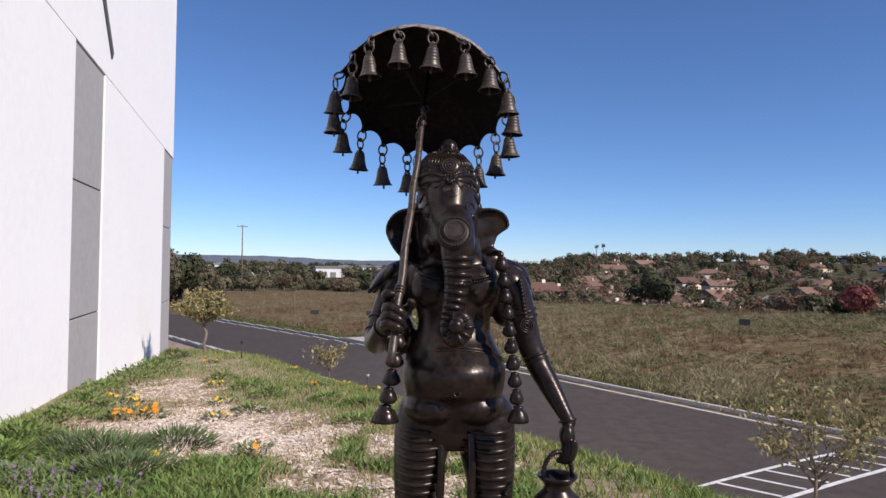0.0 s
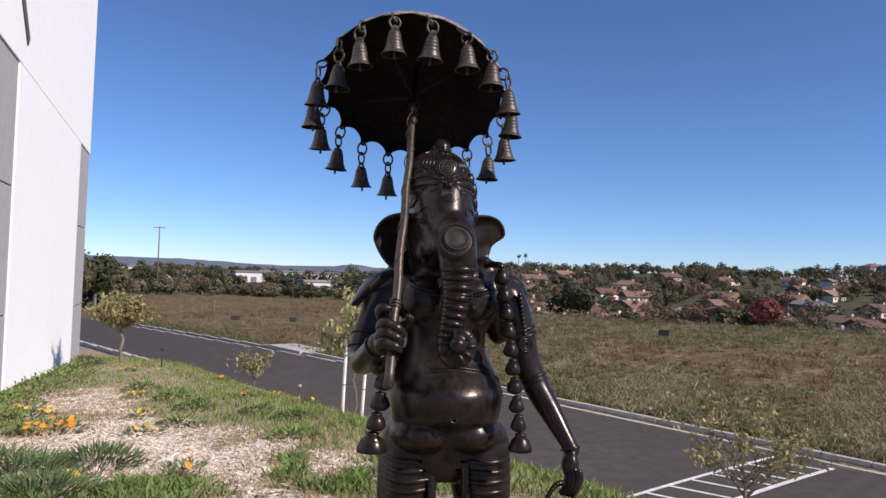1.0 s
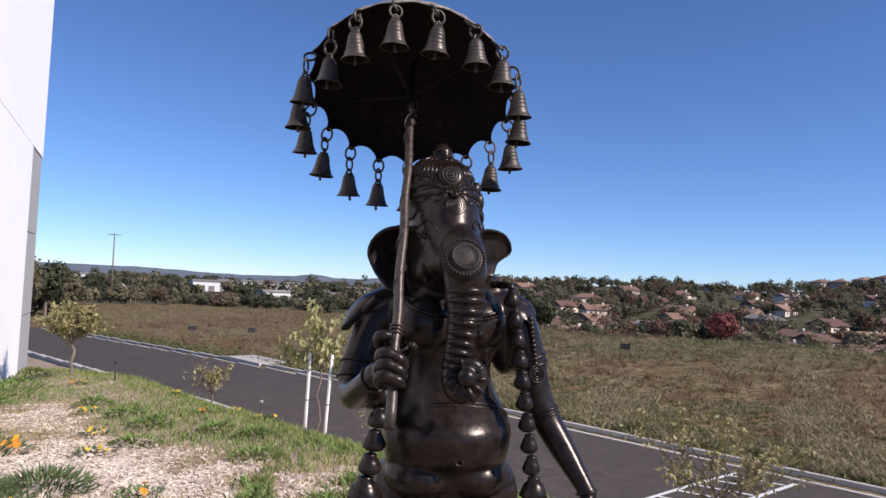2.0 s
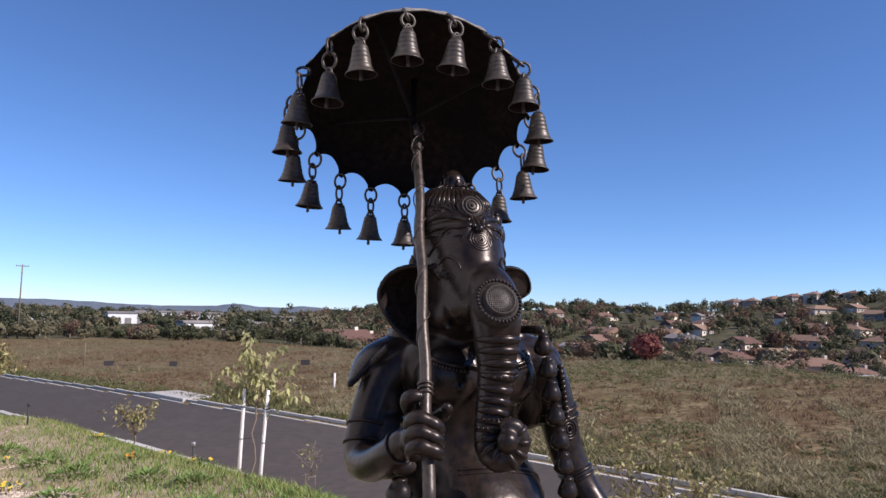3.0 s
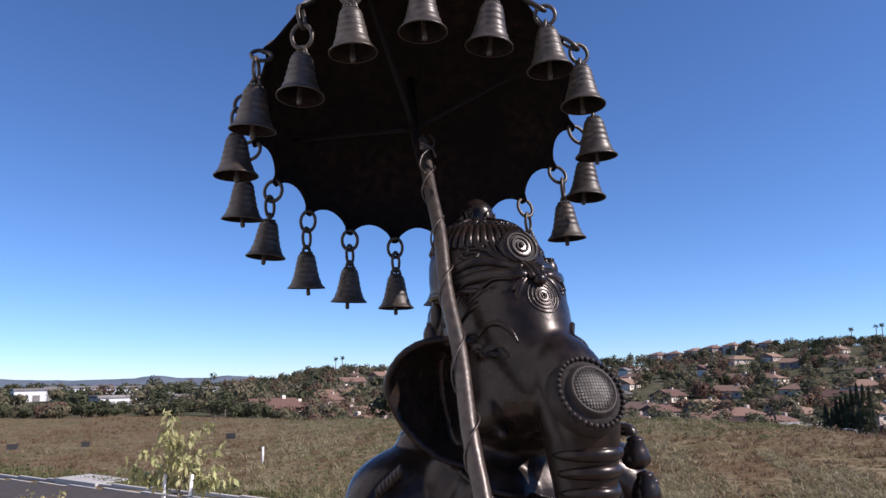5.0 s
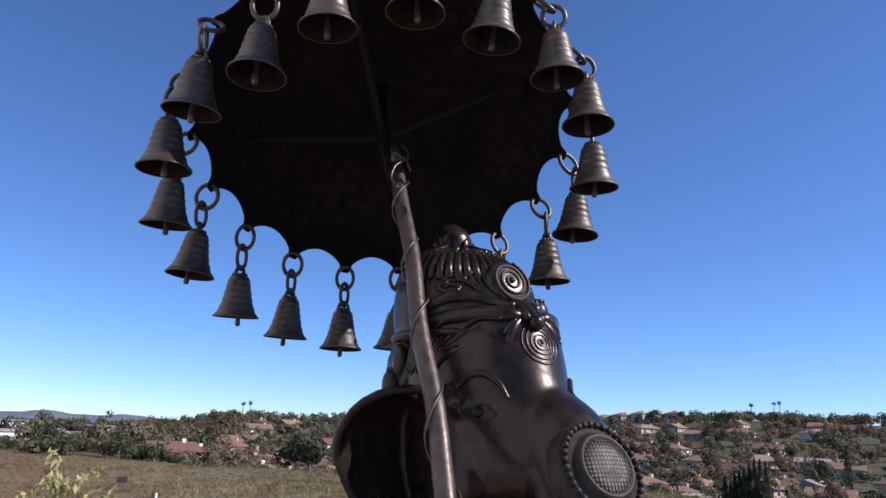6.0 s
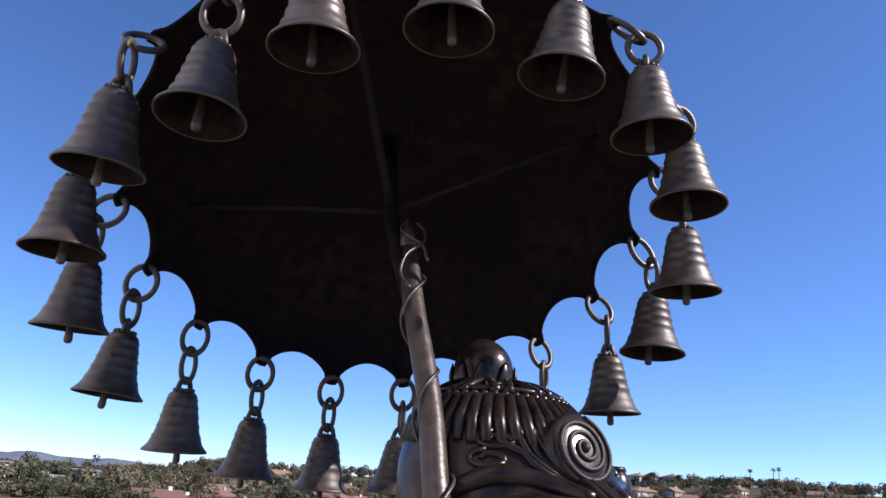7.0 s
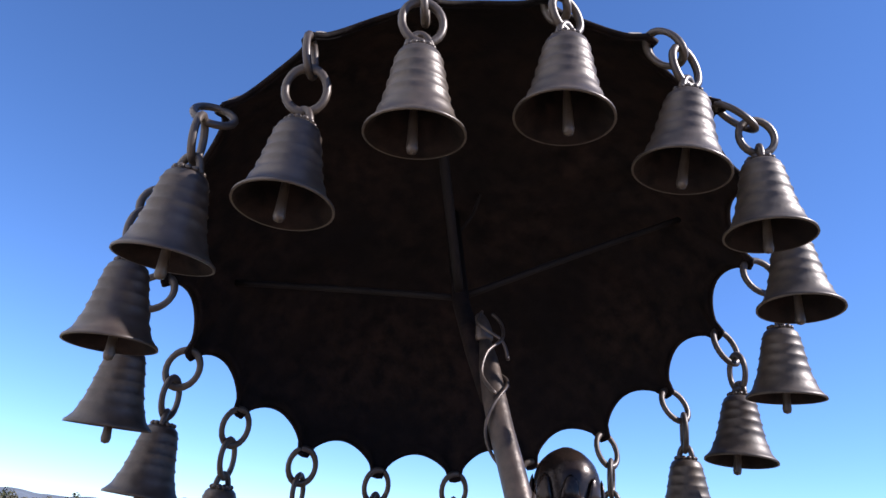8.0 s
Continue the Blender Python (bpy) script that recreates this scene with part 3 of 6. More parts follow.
# how each bell hangs off its point of the rim: across, along, and from the point down to the bell's shoulder
SWAY = ((-0.022, -0.007, 0.094), (-0.013, 0.006, 0.098), (-0.003, 0.007, 0.1), (0.003, 0.01, 0.096), (0.006, 0.012, 0.09), (0.006, 0.01, 0.092), (0.004, 0.004, 0.096),
        (0.006, -0.014, 0.1), (0.015, -0.02, 0.096), (0.028, -0.008, 0.089), (0.034, -0.016, 0.091), (0.032, -0.027, 0.079), (0.033, -0.026, 0.079), (0.022, -0.034, 0.083),
        (0.007, -0.033, 0.071), (-0.008, -0.026, 0.084), (0.003, -0.016, 0.111), (-0.02, -0.046, 0.105), (-0.027, -0.012, 0.099))
for k in range(1, TIPS + 1):
    t = tip_angle(k)
    r = RIM + 0.001
    tip = UM @ Vector((r * math.cos(t), r * math.sin(t), dome_z(r)))
    front = smoothstep(0.2, 0.8, -math.sin(t))
    dx, dy, hang = SWAY[k - 1]
    shift = Vector((dx - 0.004 * math.cos(t), dy - 0.004 * math.sin(t), 0))
    yaw = math.degrees(t) + 90 + random.uniform(-40, 40)
    shoulder = tip + shift + Vector((0, 0, -hang + random.uniform(-0.003, 0.003)))
    bell = empty("hanging_bell", Matrix.Translation(shoulder) @ pose(0, 0, 0, random.uniform(-4, 4), random.uniform(-4, 4), yaw) @ Matrix.Scale(BELL_SIZE, 4))
    tagged(bell, "small ribbed bronze bell hanging on chain links from the umbrella rim", "bell", "bells round the umbrella rim")
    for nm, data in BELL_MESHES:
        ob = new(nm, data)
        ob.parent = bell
        if nm == "clapper":
            ob.matrix_local = pose(random.uniform(-0.004, 0.004), random.uniform(-0.004, 0.004), -0.006, random.uniform(-3, 3), random.uniform(-3, 3), 0)
    inv = bell.matrix_world.inverted()
    loop = bell.matrix_world @ Vector((0, 0, 0.016))
    a, b = tip + (UM.to_3x3() @ Vector((math.cos(t), math.sin(t), 0))) * -0.006, loop
    mid = tip + shift * 0.9 + Vector((0, 0, -0.52 * (hang - 0.014)))
    side = front > 0.4
    for (p, q), facing in (((a, mid), not side), ((mid + Vector((0, 0, 0.007)), b - Vector((0, 0, 0.002))), side)):
        d = (q - p).normalized()
        turn = radians((random.uniform(-25, 25) if facing else 62 + random.uniform(-18, 18)) - 90)
        across = Vector((math.cos(turn), math.sin(turn), 0.1))
        across = (across - d * across.dot(d)).normalized()
        ob = new("chain_link", LINK_DATA)
        ob.parent = bell
        stretch = max((q - p).length / 2, 0.012) / 0.0205
        frame_m = Matrix((across.cross(d), across, d)).transposed().to_4x4()
        ob.matrix_local = inv @ (Matrix.Translation((p + q) / 2) @ frame_m @ Matrix.Diagonal((1.0 if facing else 0.85, 1.0, min(max(stretch * 1.15, 0.9), 1.25), 1)))

# ---- bronze statue: one mesh ----
SO, SYAW = Vector((0.05, 3.28, 0.0)), 6.0
SM = pose(SO.x, SO.y, 0, 0, 0, SYAW)
SI = SM.inverted()


def L(x, y, z):
    """A place of the world in the statue's own axes."""
    return SI @ Vector((x, y, z))


def limb(bm, rows, sides=20, flat=1.0, count=24):
    q = spline(rows, count)
    tube(bm, [r[:3] for r in q], [r[3] for r in q], sides, flat=flat)
    for r in (q[0], q[-1]):
        ball(bm, r[:3], r[3] * 0.98, seg=16, rings=10)


def W(*rows):
    return [(*L(x, y, z), r) for x, y, z, r in rows]


body_bm = bmesh.new()
# torso, from the hips to the neck: rows of height, middle x, middle y, half width, half depth
torso = [(0.80, 0.0, 0.02, 0.19, 0.12), (0.87, 0.0, 0.01, 0.215, 0.145), (0.935, 0.0, -0.005, 0.215, 0.15), (1.0, 0.0, -0.025, 0.2, 0.165), (1.06, 0.0, -0.045, 0.208, 0.195), (1.13, 0.0, -0.05, 0.212, 0.205), (1.19, 0.0, -0.035, 0.196, 0.18), (1.25, 0.0, -0.01, 0.168, 0.145), (1.31, 0.0, 0.0, 0.152, 0.125), (1.37, 0.0, 0.003, 0.16, 0.125), (1.43, 0.0, 0.005, 0.188, 0.135), (1.50, 0.0, 0.01, 0.21, 0.13), (1.56, 0.0, 0.015, 0.185, 0.11), (1.60, 0.0, 0.0, 0.12, 0.1), (1.68, 0, -0.01, 0.1, 0.1)]
q = spline(torso, 60)
rings = []
for z, cx, cy, hw, hd in q:
    rings.append([body_bm.verts.new((cx + hw * math.cos(t), cy + hd * math.sin(t), z)) for t in (2 * math.pi * k / 48 for k in range(48))])
for A, B in zip(rings, rings[1:]):
    for k in range(48):
        body_bm.faces.new((A[k], A[(k + 1) % 48], B[(k + 1) % 48], B[k]))
body_bm.faces.new(rings[0][::-1])
body_bm.faces.new(rings[-1])
ball(body_bm, (0.0, -0.055, 1.125), (0.214, 0.195, 0.11), seg=36, rings=24)
for sx in (-1, 1):
    ball(body_bm, (0.085 * sx, -0.05, 0.985), (0.122, 0.155, 0.084), seg=28, rings=18)
for sx in (-1, 1):
    ball(body_bm, (0.086 * sx, -0.075, 1.47), (0.1, 0.066, 0.09))
    ball(body_bm, (0.075 * sx, -0.137, 1.445), 0.011, seg=10, rings=8)
# shoulders and arms
limb(body_bm, W((-0.14, 3.31, 1.51, 0.06), (-0.2, 3.30, 1.455, 0.062), (-0.24, 3.275, 1.36, 0.058), (-0.264, 3.235, 1.27, 0.053), (-0.266, 3.195, 1.238, 0.05)))
limb(body_bm, W((-0.266, 3.195, 1.238, 0.05), (-0.25, 3.1, 1.248, 0.046), (-0.218, 2.99, 1.295, 0.041), (-0.19, 2.93, 1.335, 0.037)))
limb(body_bm, W((0.22, 3.31, 1.52, 0.06), (0.29, 3.30, 1.48, 0.066), (0.33, 3.29, 1.38, 0.06), (0.362, 3.285, 1.25, 0.054), (0.405, 3.27, 1.15, 0.05), (0.45, 3.23, 1.07, 0.045), (0.505, 3.17, 0.97, 0.032), (0.52, 3.15, 0.94, 0.03)))
# palm of the hand that grips the pole, and of the one that holds the pot
ball(body_bm, L(-0.172, 2.893, 1.345), (0.034, 0.038, 0.052))
ball(body_bm, L(0.512, 3.135, 0.89), (0.032, 0.042, 0.052))
# legs
for sx, cx in ((-1, -0.075), (1, 0.195)):
    limb(body_bm, W((cx, 3.28, 0.93, 0.115), (cx, 3.27, 0.83, 0.119), (cx + 0.012 * sx, 3.255, 0.72, 0.106), (cx + 0.024 * sx, 3.25, 0.6, 0.087), (cx + 0.028 * sx, 3.25, 0.5, 0.08), (cx + 0.028 * sx, 3.26, 0.3, 0.074), (cx + 0.028 * sx, 3.27, 0.12, 0.066), (cx + 0.028 * sx, 3.27, 0.06, 0.066)), 28, count=40)
    ball(body_bm, L(cx + 0.03 * sx, 3.2, 0.06), (0.075, 0.14, 0.05))
# head: sections from the jaw to the brow; rows of height, back, front, half width, narrowing to the front
HX = -0.032
head_rows = [(1.555, 0.08, 0.07, 0.07, 0.0), (1.585, 0.1, 0.105, 0.09, 0.1), (1.62, 0.11, 0.185, 0.105, 0.3), (1.655, 0.12, 0.25, 0.115, 0.38), (1.69, 0.13, 0.272, 0.121, 0.38), (1.73, 0.13, 0.246, 0.125, 0.3), (1.765, 0.125, 0.212, 0.127, 0.2), (1.80, 0.115, 0.19, 0.126, 0.08), (1.84, 0.105, 0.176, 0.122, 0.02), (1.88, 0.09, 0.162, 0.114, 0.0), (1.92, 0.07, 0.14, 0.1, 0.0)]
rings = []
for z, back, front, hw, k in spline(head_rows, 50):
    ring = []
    for j in range(56):
        t = 2 * math.pi * j / 56
        sn = math.sin(t)
        ring.append(body_bm.verts.new((HX + hw * math.cos(t) * (1 - k * max(0, -sn) ** 1.5), (back if sn > 0 else front) * sn, z)))
    rings.append(ring)
for A, B in zip(rings, rings[1:]):
    for k in range(56):
        body_bm.faces.new((A[k], A[(k + 1) % 56], B[(k + 1) % 56], B[k]))
body_bm.faces.new(rings[0][::-1])
body_bm.faces.new(rings[-1])
ball(body_bm, (HX, 0.03, 1.6), (0.12, 0.1, 0.09), seg=28, rings=18)
for sx in (-1, 1):
    ball(body_bm, (HX + 0.082 * sx, -0.07, 1.655), (0.034, 0.075, 0.05), seg=24, rings=16)
    ball(body_bm, (HX + 0.086 * sx, -0.112, 1.757), (0.026, 0.022, 0.013), seg=16, rings=12)
TRUNK = W((0.05, 3.19, 1.76, 0.06), (0.054, 3.13, 1.735, 0.07), (0.06, 3.075, 1.70, 0.074), (0.068, 3.048, 1.64, 0.07), (0.07, 3.045, 1.58, 0.062), (0.07, 3.04, 1.5, 0.051), (0.06, 3.037, 1.42, 0.045), (0.048, 3.022, 1.35, 0.041), (0.042, 2.995, 1.302, 0.037), (0.066, 2.968, 1.28, 0.034), (0.1, 2.962, 1.298, 0.031), (0.113, 2.96, 1.332, 0.028), (0.098, 2.956, 1.364, 0.024), (0.074, 2.952, 1.37, 0.019))
limb(body_bm, TRUNK, 24, count=70)
ball(body_bm, L(0.072, 2.935, 1.332), 0.029)
# crown
CROWN = L(0.006, 3.285, 0)
LEAN = 0.3  # the crown leans back as it rises
crown_m = Matrix.Translation((CROWN.x, CROWN.y - 1.87 * LEAN, 0)) @ Matrix(((1, 0, 0, 0), (0, 1, LEAN, 0), (0, 0, 1, 0), (0, 0, 0, 1)))
lathe(body_bm, [(0.0, 1.86), (0.122, 1.868), (0.129, 1.885), (0.129, 1.91), (0.125, 1.945), (0.115, 1.975), (0.098, 2.0), (0.08, 2.02), (0.058, 2.036), (0.036, 2.044), (0.0, 2.048)], 48, crown_m, cap=False)
FIN = Vector((-0.026, 0.118, 2.028))
lathe(body_bm, [(0.0, -0.02), (0.03, -0.015), (0.03, 0.0), (0.037, 0.014), (0.041, 0.032), (0.039, 0.052), (0.032, 0.067), (0.02, 0.078), (0.008, 0.084), (0.0, 0.086)], 28, Matrix.Translation(FIN), cap=False)
# hair bun behind the crown
ball(body_bm, (CROWN.x, CROWN.y + 0.06, 1.82), (0.12, 0.1, 0.12))
# ears: thick curved fans with a rolled edge, one folded forward
EARS = ([(-0.11, 1.778), (-0.17, 1.789), (-0.227, 1.784), (-0.268, 1.756), (-0.288, 1.71), (-0.276, 1.666), (-0.25, 1.622), (-0.216, 1.588), (-0.175, 1.563), (-0.12, 1.555)],
        [(0.08, 1.79), (0.13, 1.803), (0.17, 1.803), (0.208, 1.79), (0.232, 1.76), (0.233, 1.732), (0.205, 1.712), (0.182, 1.69), (0.17, 1.655), (0.145, 1.612), (0.09, 1.585)])
ear_edges = []
for sx, outline in zip((-1, 1), EARS):
    edge = spline([(x, 0.0, z) for x, z in outline], 30)
    n, mrows = len(edge) - 1, 8
    top, bot = [], []
    for j in range(mrows + 1):
        f = j / mrows
        for i in range(n + 1):
            ex, _, ez = edge[i]
            g = i / n
            x0, z0 = HX + sx * 0.09, 1.77 - 0.17 * g
            x, z = x0 + (ex - x0) * f, z0 + (ez - z0) * f
            y = 0.035 + 0.045 * f * f * math.sin(math.pi * g) + 0.012 * math.sin(f * 3.1) - 0.035 * f ** 3 * max(0.0, 1 - 2.2 * g) - (0.11 * f if sx < 0 else 0.0)
            top.append(body_bm.verts.new((x, y, z)))
            bot.append(body_bm.verts.new((x, y + 0.016, z)))
    w = n + 1
    for j in range(mrows):
        for i in range(n):
            a = j * w + i
            body_bm.faces.new((top[a], top[a + 1], top[a + w + 1], top[a + w]))
            body_bm.faces.new((bot[a], bot[a + w], bot[a + w + 1], bot[a + 1]))
    for i in range(n):
        a = mrows * w + i
        body_bm.faces.new((top[a], top[a + 1], bot[a + 1], bot[a]))
    rimp = [(v.co.x, v.co.y + 0.006, v.co.z - 0.004) for v in top[mrows * w:]]
    tube(body_bm, rimp, [0.0095 - 0.004 * k / n for k in range(n + 1)], 10)
    ear_edges.append(rimp)
# cloth that fills the bend of the arms
ball(body_bm, L(-0.2, 3.31, 1.38), (0.07, 0.075, 0.15))
ball(body_bm, L(-0.19, 3.27, 1.27), (0.075, 0.08, 0.1))
ball(body_bm, L(0.255, 3.32, 1.42), (0.06, 0.065, 0.12))
# shawl: a pointed flap behind the arm
for pts in ([(-0.13, 3.35, 1.57), (-0.235, 3.32, 1.525), (-0.305, 3.245, 1.445)], [(0.2, 3.36, 1.58), (0.33, 3.37, 1.53), (0.37, 3.43, 1.40)]):
    rows = [(*L(*p), r) for p, r in zip(pts, (0.06, 0.062, 0.012))]
    limb(body_bm, rows, 14, flat=0.45)
# base
lathe(body_bm, [(0.0, -0.3), (0.36, -0.3), (0.36, -0.02), (0.34, 0.0), (0.0, 0.005)], 48, Matrix.Translation((0.01, 0, 0)), cap=False)
bmesh.ops.remove_doubles(body_bm, verts=body_bm.verts, dist=1e-5)
bmesh.ops.recalc_face_normals(body_bm, faces=body_bm.faces)
raw = bpy.data.meshes.new("cast")
body_bm.to_mesh(raw)
body_bm.free()
cast = new("cast", raw)
rm = cast.modifiers.new("skin", "REMESH")
rm.mode, rm.voxel_size, rm.adaptivity = "VOXEL", 0.0055, 0.0
sm = cast.modifiers.new("soft", "SMOOTH")
sm.factor, sm.iterations = 0.5, 8
skin = bpy.data.meshes.new_from_object(cast.evaluated_get(bpy.context.evaluated_depsgraph_get()))
bpy.data.objects.remove(cast)
probe = new("probe", skin)
bpy.context.view_layer.update()


def snap(p, way, lift=0.0, back=0.3):
    """The place where the cast skin is met from p's side along way, lifted off it."""
    w = Vector(way).normalized()
    hit, at, _, _ = probe.ray_cast(Vector(p) - w * back, w)
    return (at if hit else Vector(p)) - w * lift


fig = bmesh.new()
fig.from_mesh(skin)


def ring_pts(centre, r, normal, count=48, squash=1.0):
    nn = Vector(normal).normalized()
    a = nn.orthogonal().normalized() if abs(nn.x) > 0.95 else (Vector((1, 0, 0)) - nn * nn.x).normalized()
    b = nn.cross(a)
    return [Vector(centre) + r * (math.cos(t) * a + squash * math.sin(t) * b) for t in (2 * math.pi * k / count for k in range(count))]


def dull(first):
    """Gives the faces from the first on the unpolished bronze."""
    for f in list(fig.faces)[first:]:
        f.material_index = 1


# disc on the root of the trunk, with its beads
DC, DN = Vector((-0.022, -0.296, 1.689)), Vector((0.0, -0.90, 0.42)).normalized()
q = DN.to_track_quat("Z", "Y").to_matrix().to_4x4()
plain = len(fig.faces)
lathe(fig, [(0.069, -0.03), (0.067, -0.008), (0.06, -0.002), (0.05, 0.001), (0.0465, 0.003), (0.0445, 0.009), (0.0415, 0.0115), (0.0395, 0.0115), (0.038, 0.0095), (0.02, 0.0125), (0.0, 0.0135)], 40, Matrix.Translation(DC) @ q, cap=False)
for p in ring_pts(DC + DN * 0.0, 0.0605, DN, 36):
    ball(fig, p, 0.0048, seg=8, rings=6)
for k in range(-6, 7):
    for flip in (0, 1):
        h = math.sqrt(max(0.0365 ** 2 - (k * 0.0056) ** 2, 0))
        rowp = []
        for j in range(7):
            a, b = (k * 0.0056, -h + 2 * h * j / 6)
            if flip:
                a, b = b, a
            rowp.append(Matrix.Translation(DC) @ q @ Vector((a, b, 0.0098 + 0.003 * (1 - (a * a + b * b) / 0.0365 ** 2))))
        if h > 0.006:
            tube(fig, rowp, 0.001, 5)
dull(plain)
# rolls across the front of the trunk
tq = spline(TRUNK, 160)
step, acc, rolls = 0.0, 0.0, []
for i in range(42, 150):
    acc += (Vector(tq[i][:3]) - Vector(tq[i - 1][:3])).length
    if acc > (0.03 if i < 82 else 0.025):
        acc = 0.0
        rolls.append(i)
for i in rolls:
    p, nx = Vector(tq[i][:3]), Vector(tq[min(i + 2, 159)][:3])
    d = (nx - Vector(tq[i - 2][:3])).normalized()
    r = float(tq[i][3])
    side = Vector((1, 0, 0)) - d * d.x
    if side.length < 0.3:
        side = Vector((0, 0, 1)) - d * d.z
    side.normalize()
    front = side.cross(d)
    if front.y > 0:
        front = -front
    arc = [p + (r - 0.0025) * (math.sin(t) * side + math.cos(t) * front) for t in (radians(-88 + 176 * k / 16) for k in range(17))]
    tube(fig, arc, [0.002 + (0.0105 if i < 82 else 0.0085 if i < 118 else 0.006) * math.sin(math.pi * k / 16) ** 0.6 for k in range(17)], 10)
# bead bands on the trunk
for i in (80, 84):
    p, r = Vector(tq[i][:3]), float(tq[i][3])
    for k in range(11):
        t = radians(-70 + 14 * k)
        ball(fig, p + (r + 0.009) * Vector((math.sin(t), -math.cos(t), 0)), 0.0042, seg=8, rings=6)
# concentric tika on the brow
FRONT = Vector((0, 1, -0.25)).normalized()
TIKA = Vector((HX + 0.004, -0.1, 1.846))
for r in (0.005, 0.0115, 0.018, 0.025, 0.032):
    tube(fig, [snap(TIKA + Vector((r * math.cos(t), 0, 1.1 * r * math.sin(t))), FRONT, 0.0) for t in (2 * math.pi * k / 36 for k in range(36))], 0.0019, 6, closed=True)
ball(fig, snap(TIKA, FRONT), 0.004, seg=10, rings=8)
# eyebrows, eyes, tusks
for sx in (-1, 1):
    br = [(0.024, 0, 1.775), (0.036, 0, 1.795), (0.056, 0, 1.81), (0.08, 0, 1.809), (0.102, 0, 1.788)]
    look_in = Vector((-0.45 * sx, 1, 0)).normalized()
    tube(fig, [snap((HX + sx * p[0], -0.1, p[2]), look_in, 0.001) for p in spline(br, 20)], [0.0018 + 0.0042 * math.sin(math.pi * k / 19) for k in range(20)], 8)
    for up in (1, -1):
        ey = [(0.042, 0, 1.752), (0.056, 0, 1.756 + 0.0105 * up), (0.072, 0, 1.756 + 0.009 * up), (0.09, 0, 1.755)]
        tube(fig, [snap((HX + sx * p[0], -0.1, p[2]), look_in, -0.001) for p in spline(ey, 16)], 0.0023, 8)
    ball(fig, snap((HX + sx * 0.065, -0.1, 1.756), look_in, -0.004), (0.015, 0.008, 0.0085), seg=14, rings=10)
    tu = [(0.075, -0.12, 1.625), (0.085, -0.175, 1.612), (0.09, -0.215, 1.618)] if sx > 0 else [(0.075, -0.12, 1.625), (0.08, -0.15, 1.615), (0.082, -0.162, 1.613)]
    tube(fig, spline([(HX + sx * x, y, z) for x, y, z in tu], 12), [0.016 - 0.0009 * k for k in range(12)], 12)
# crown: pleats, bands, spiral disc, strands, leaves and tassels
cc = Vector((CROWN.x, CROWN.y, 0))


def crown_at(t, r, z):
    return cc + Vector((r * math.cos(t), r * math.sin(t) + LEAN * (z - 1.87), z))


def on_crown(x, z, lift=0.0):
    return snap((HX + x, 0.0, z), Vector((0, 1, 0)) if abs(x) < 0.06 else Vector((-4 * (abs(x) - 0.06) * (1 if x > 0 else -1) * 4, 1, -0.1)), lift)


random.seed(31)
for k in range(46):
    t = 2 * math.pi * k / 46
    j = 0.004 * random.random()
    tube(fig, [crown_at(t, 0.1165 + j / 2, 1.97 - j), crown_at(t, 0.104, 1.994), crown_at(t + 0.03, 0.083, 2.019)], [0.006, 0.0078, 0.0068], 8)
for k in range(44):
    ball(fig, crown_at(2 * math.pi * (k + 0.5) / 44, 0.0825, 2.021), 0.0062, seg=8, rings=6)
for z, r, w in ((2.03, 0.073, 0.004), (1.876, 0.128, 0.007)):
    tube(fig, [crown_at(2 * math.pi * k / 60, r, z) for k in range(60)], w, 8, closed=True)
for k in range(9):
    t = 2 * math.pi * (k + 0.5) / 9
    for e in (-0.16, 0.16):
        tube(fig, spline([crown_at(t + e * 1.6, 0.078, 2.026), crown_at(t + e, 0.056, 2.039), crown_at(t, 0.03, 2.047)], 9), [0.007, 0.007, 0.0068, 0.0065, 0.006, 0.0055, 0.005, 0.004, 0.003], 6)
for k in range(13):
    t = 2 * math.pi * k / 13
    ball(fig, FIN + Vector((0.037 * math.cos(t), 0.037 * math.sin(t), 0.006)), 0.008, seg=10, rings=8)
# low leaf points round the bud
for k in range(8):
    t = 2 * math.pi * k / 8 + 0.2
    o = Vector((math.cos(t), math.sin(t), 0))
    tube(fig, spline([FIN + o * 0.034 + Vector((0, 0, 0.012)), FIN + o * 0.0415 + Vector((0, 0, 0.028)), FIN + o * 0.0405 + Vector((0, 0, 0.05))], 8), [0.008, 0.011, 0.012, 0.012, 0.011, 0.009, 0.006, 0.001], 8, flat=0.3)
DISC_C, DISC_N = Vector((HX, -0.09, 1.968)), Vector((0.04, -0.93, 0.36)).normalized()
dm = Matrix.Translation(DISC_C) @ DISC_N.to_track_quat("Z", "Y").to_matrix().to_4x4()
lathe(fig, [(0.042, -0.03), (0.041, -0.002), (0.037, 0.001), (0.02, 0.003), (0.0, 0.004)], 36, dm, cap=False)
plain = len(fig.faces)
sp = []
for k in range(110):
    t = 2 * math.pi * 3.2 * k / 109
    r = 0.004 + 0.034 * k / 109
    sp.append(dm @ Vector((r * math.cos(t), r * math.sin(t), 0.004 - 2.2 * r * r)))
tube(fig, sp, 0.003, 6)
ball(fig, dm @ Vector((0, 0, 0.004)), 0.0055, seg=10, rings=8)
dull(plain)
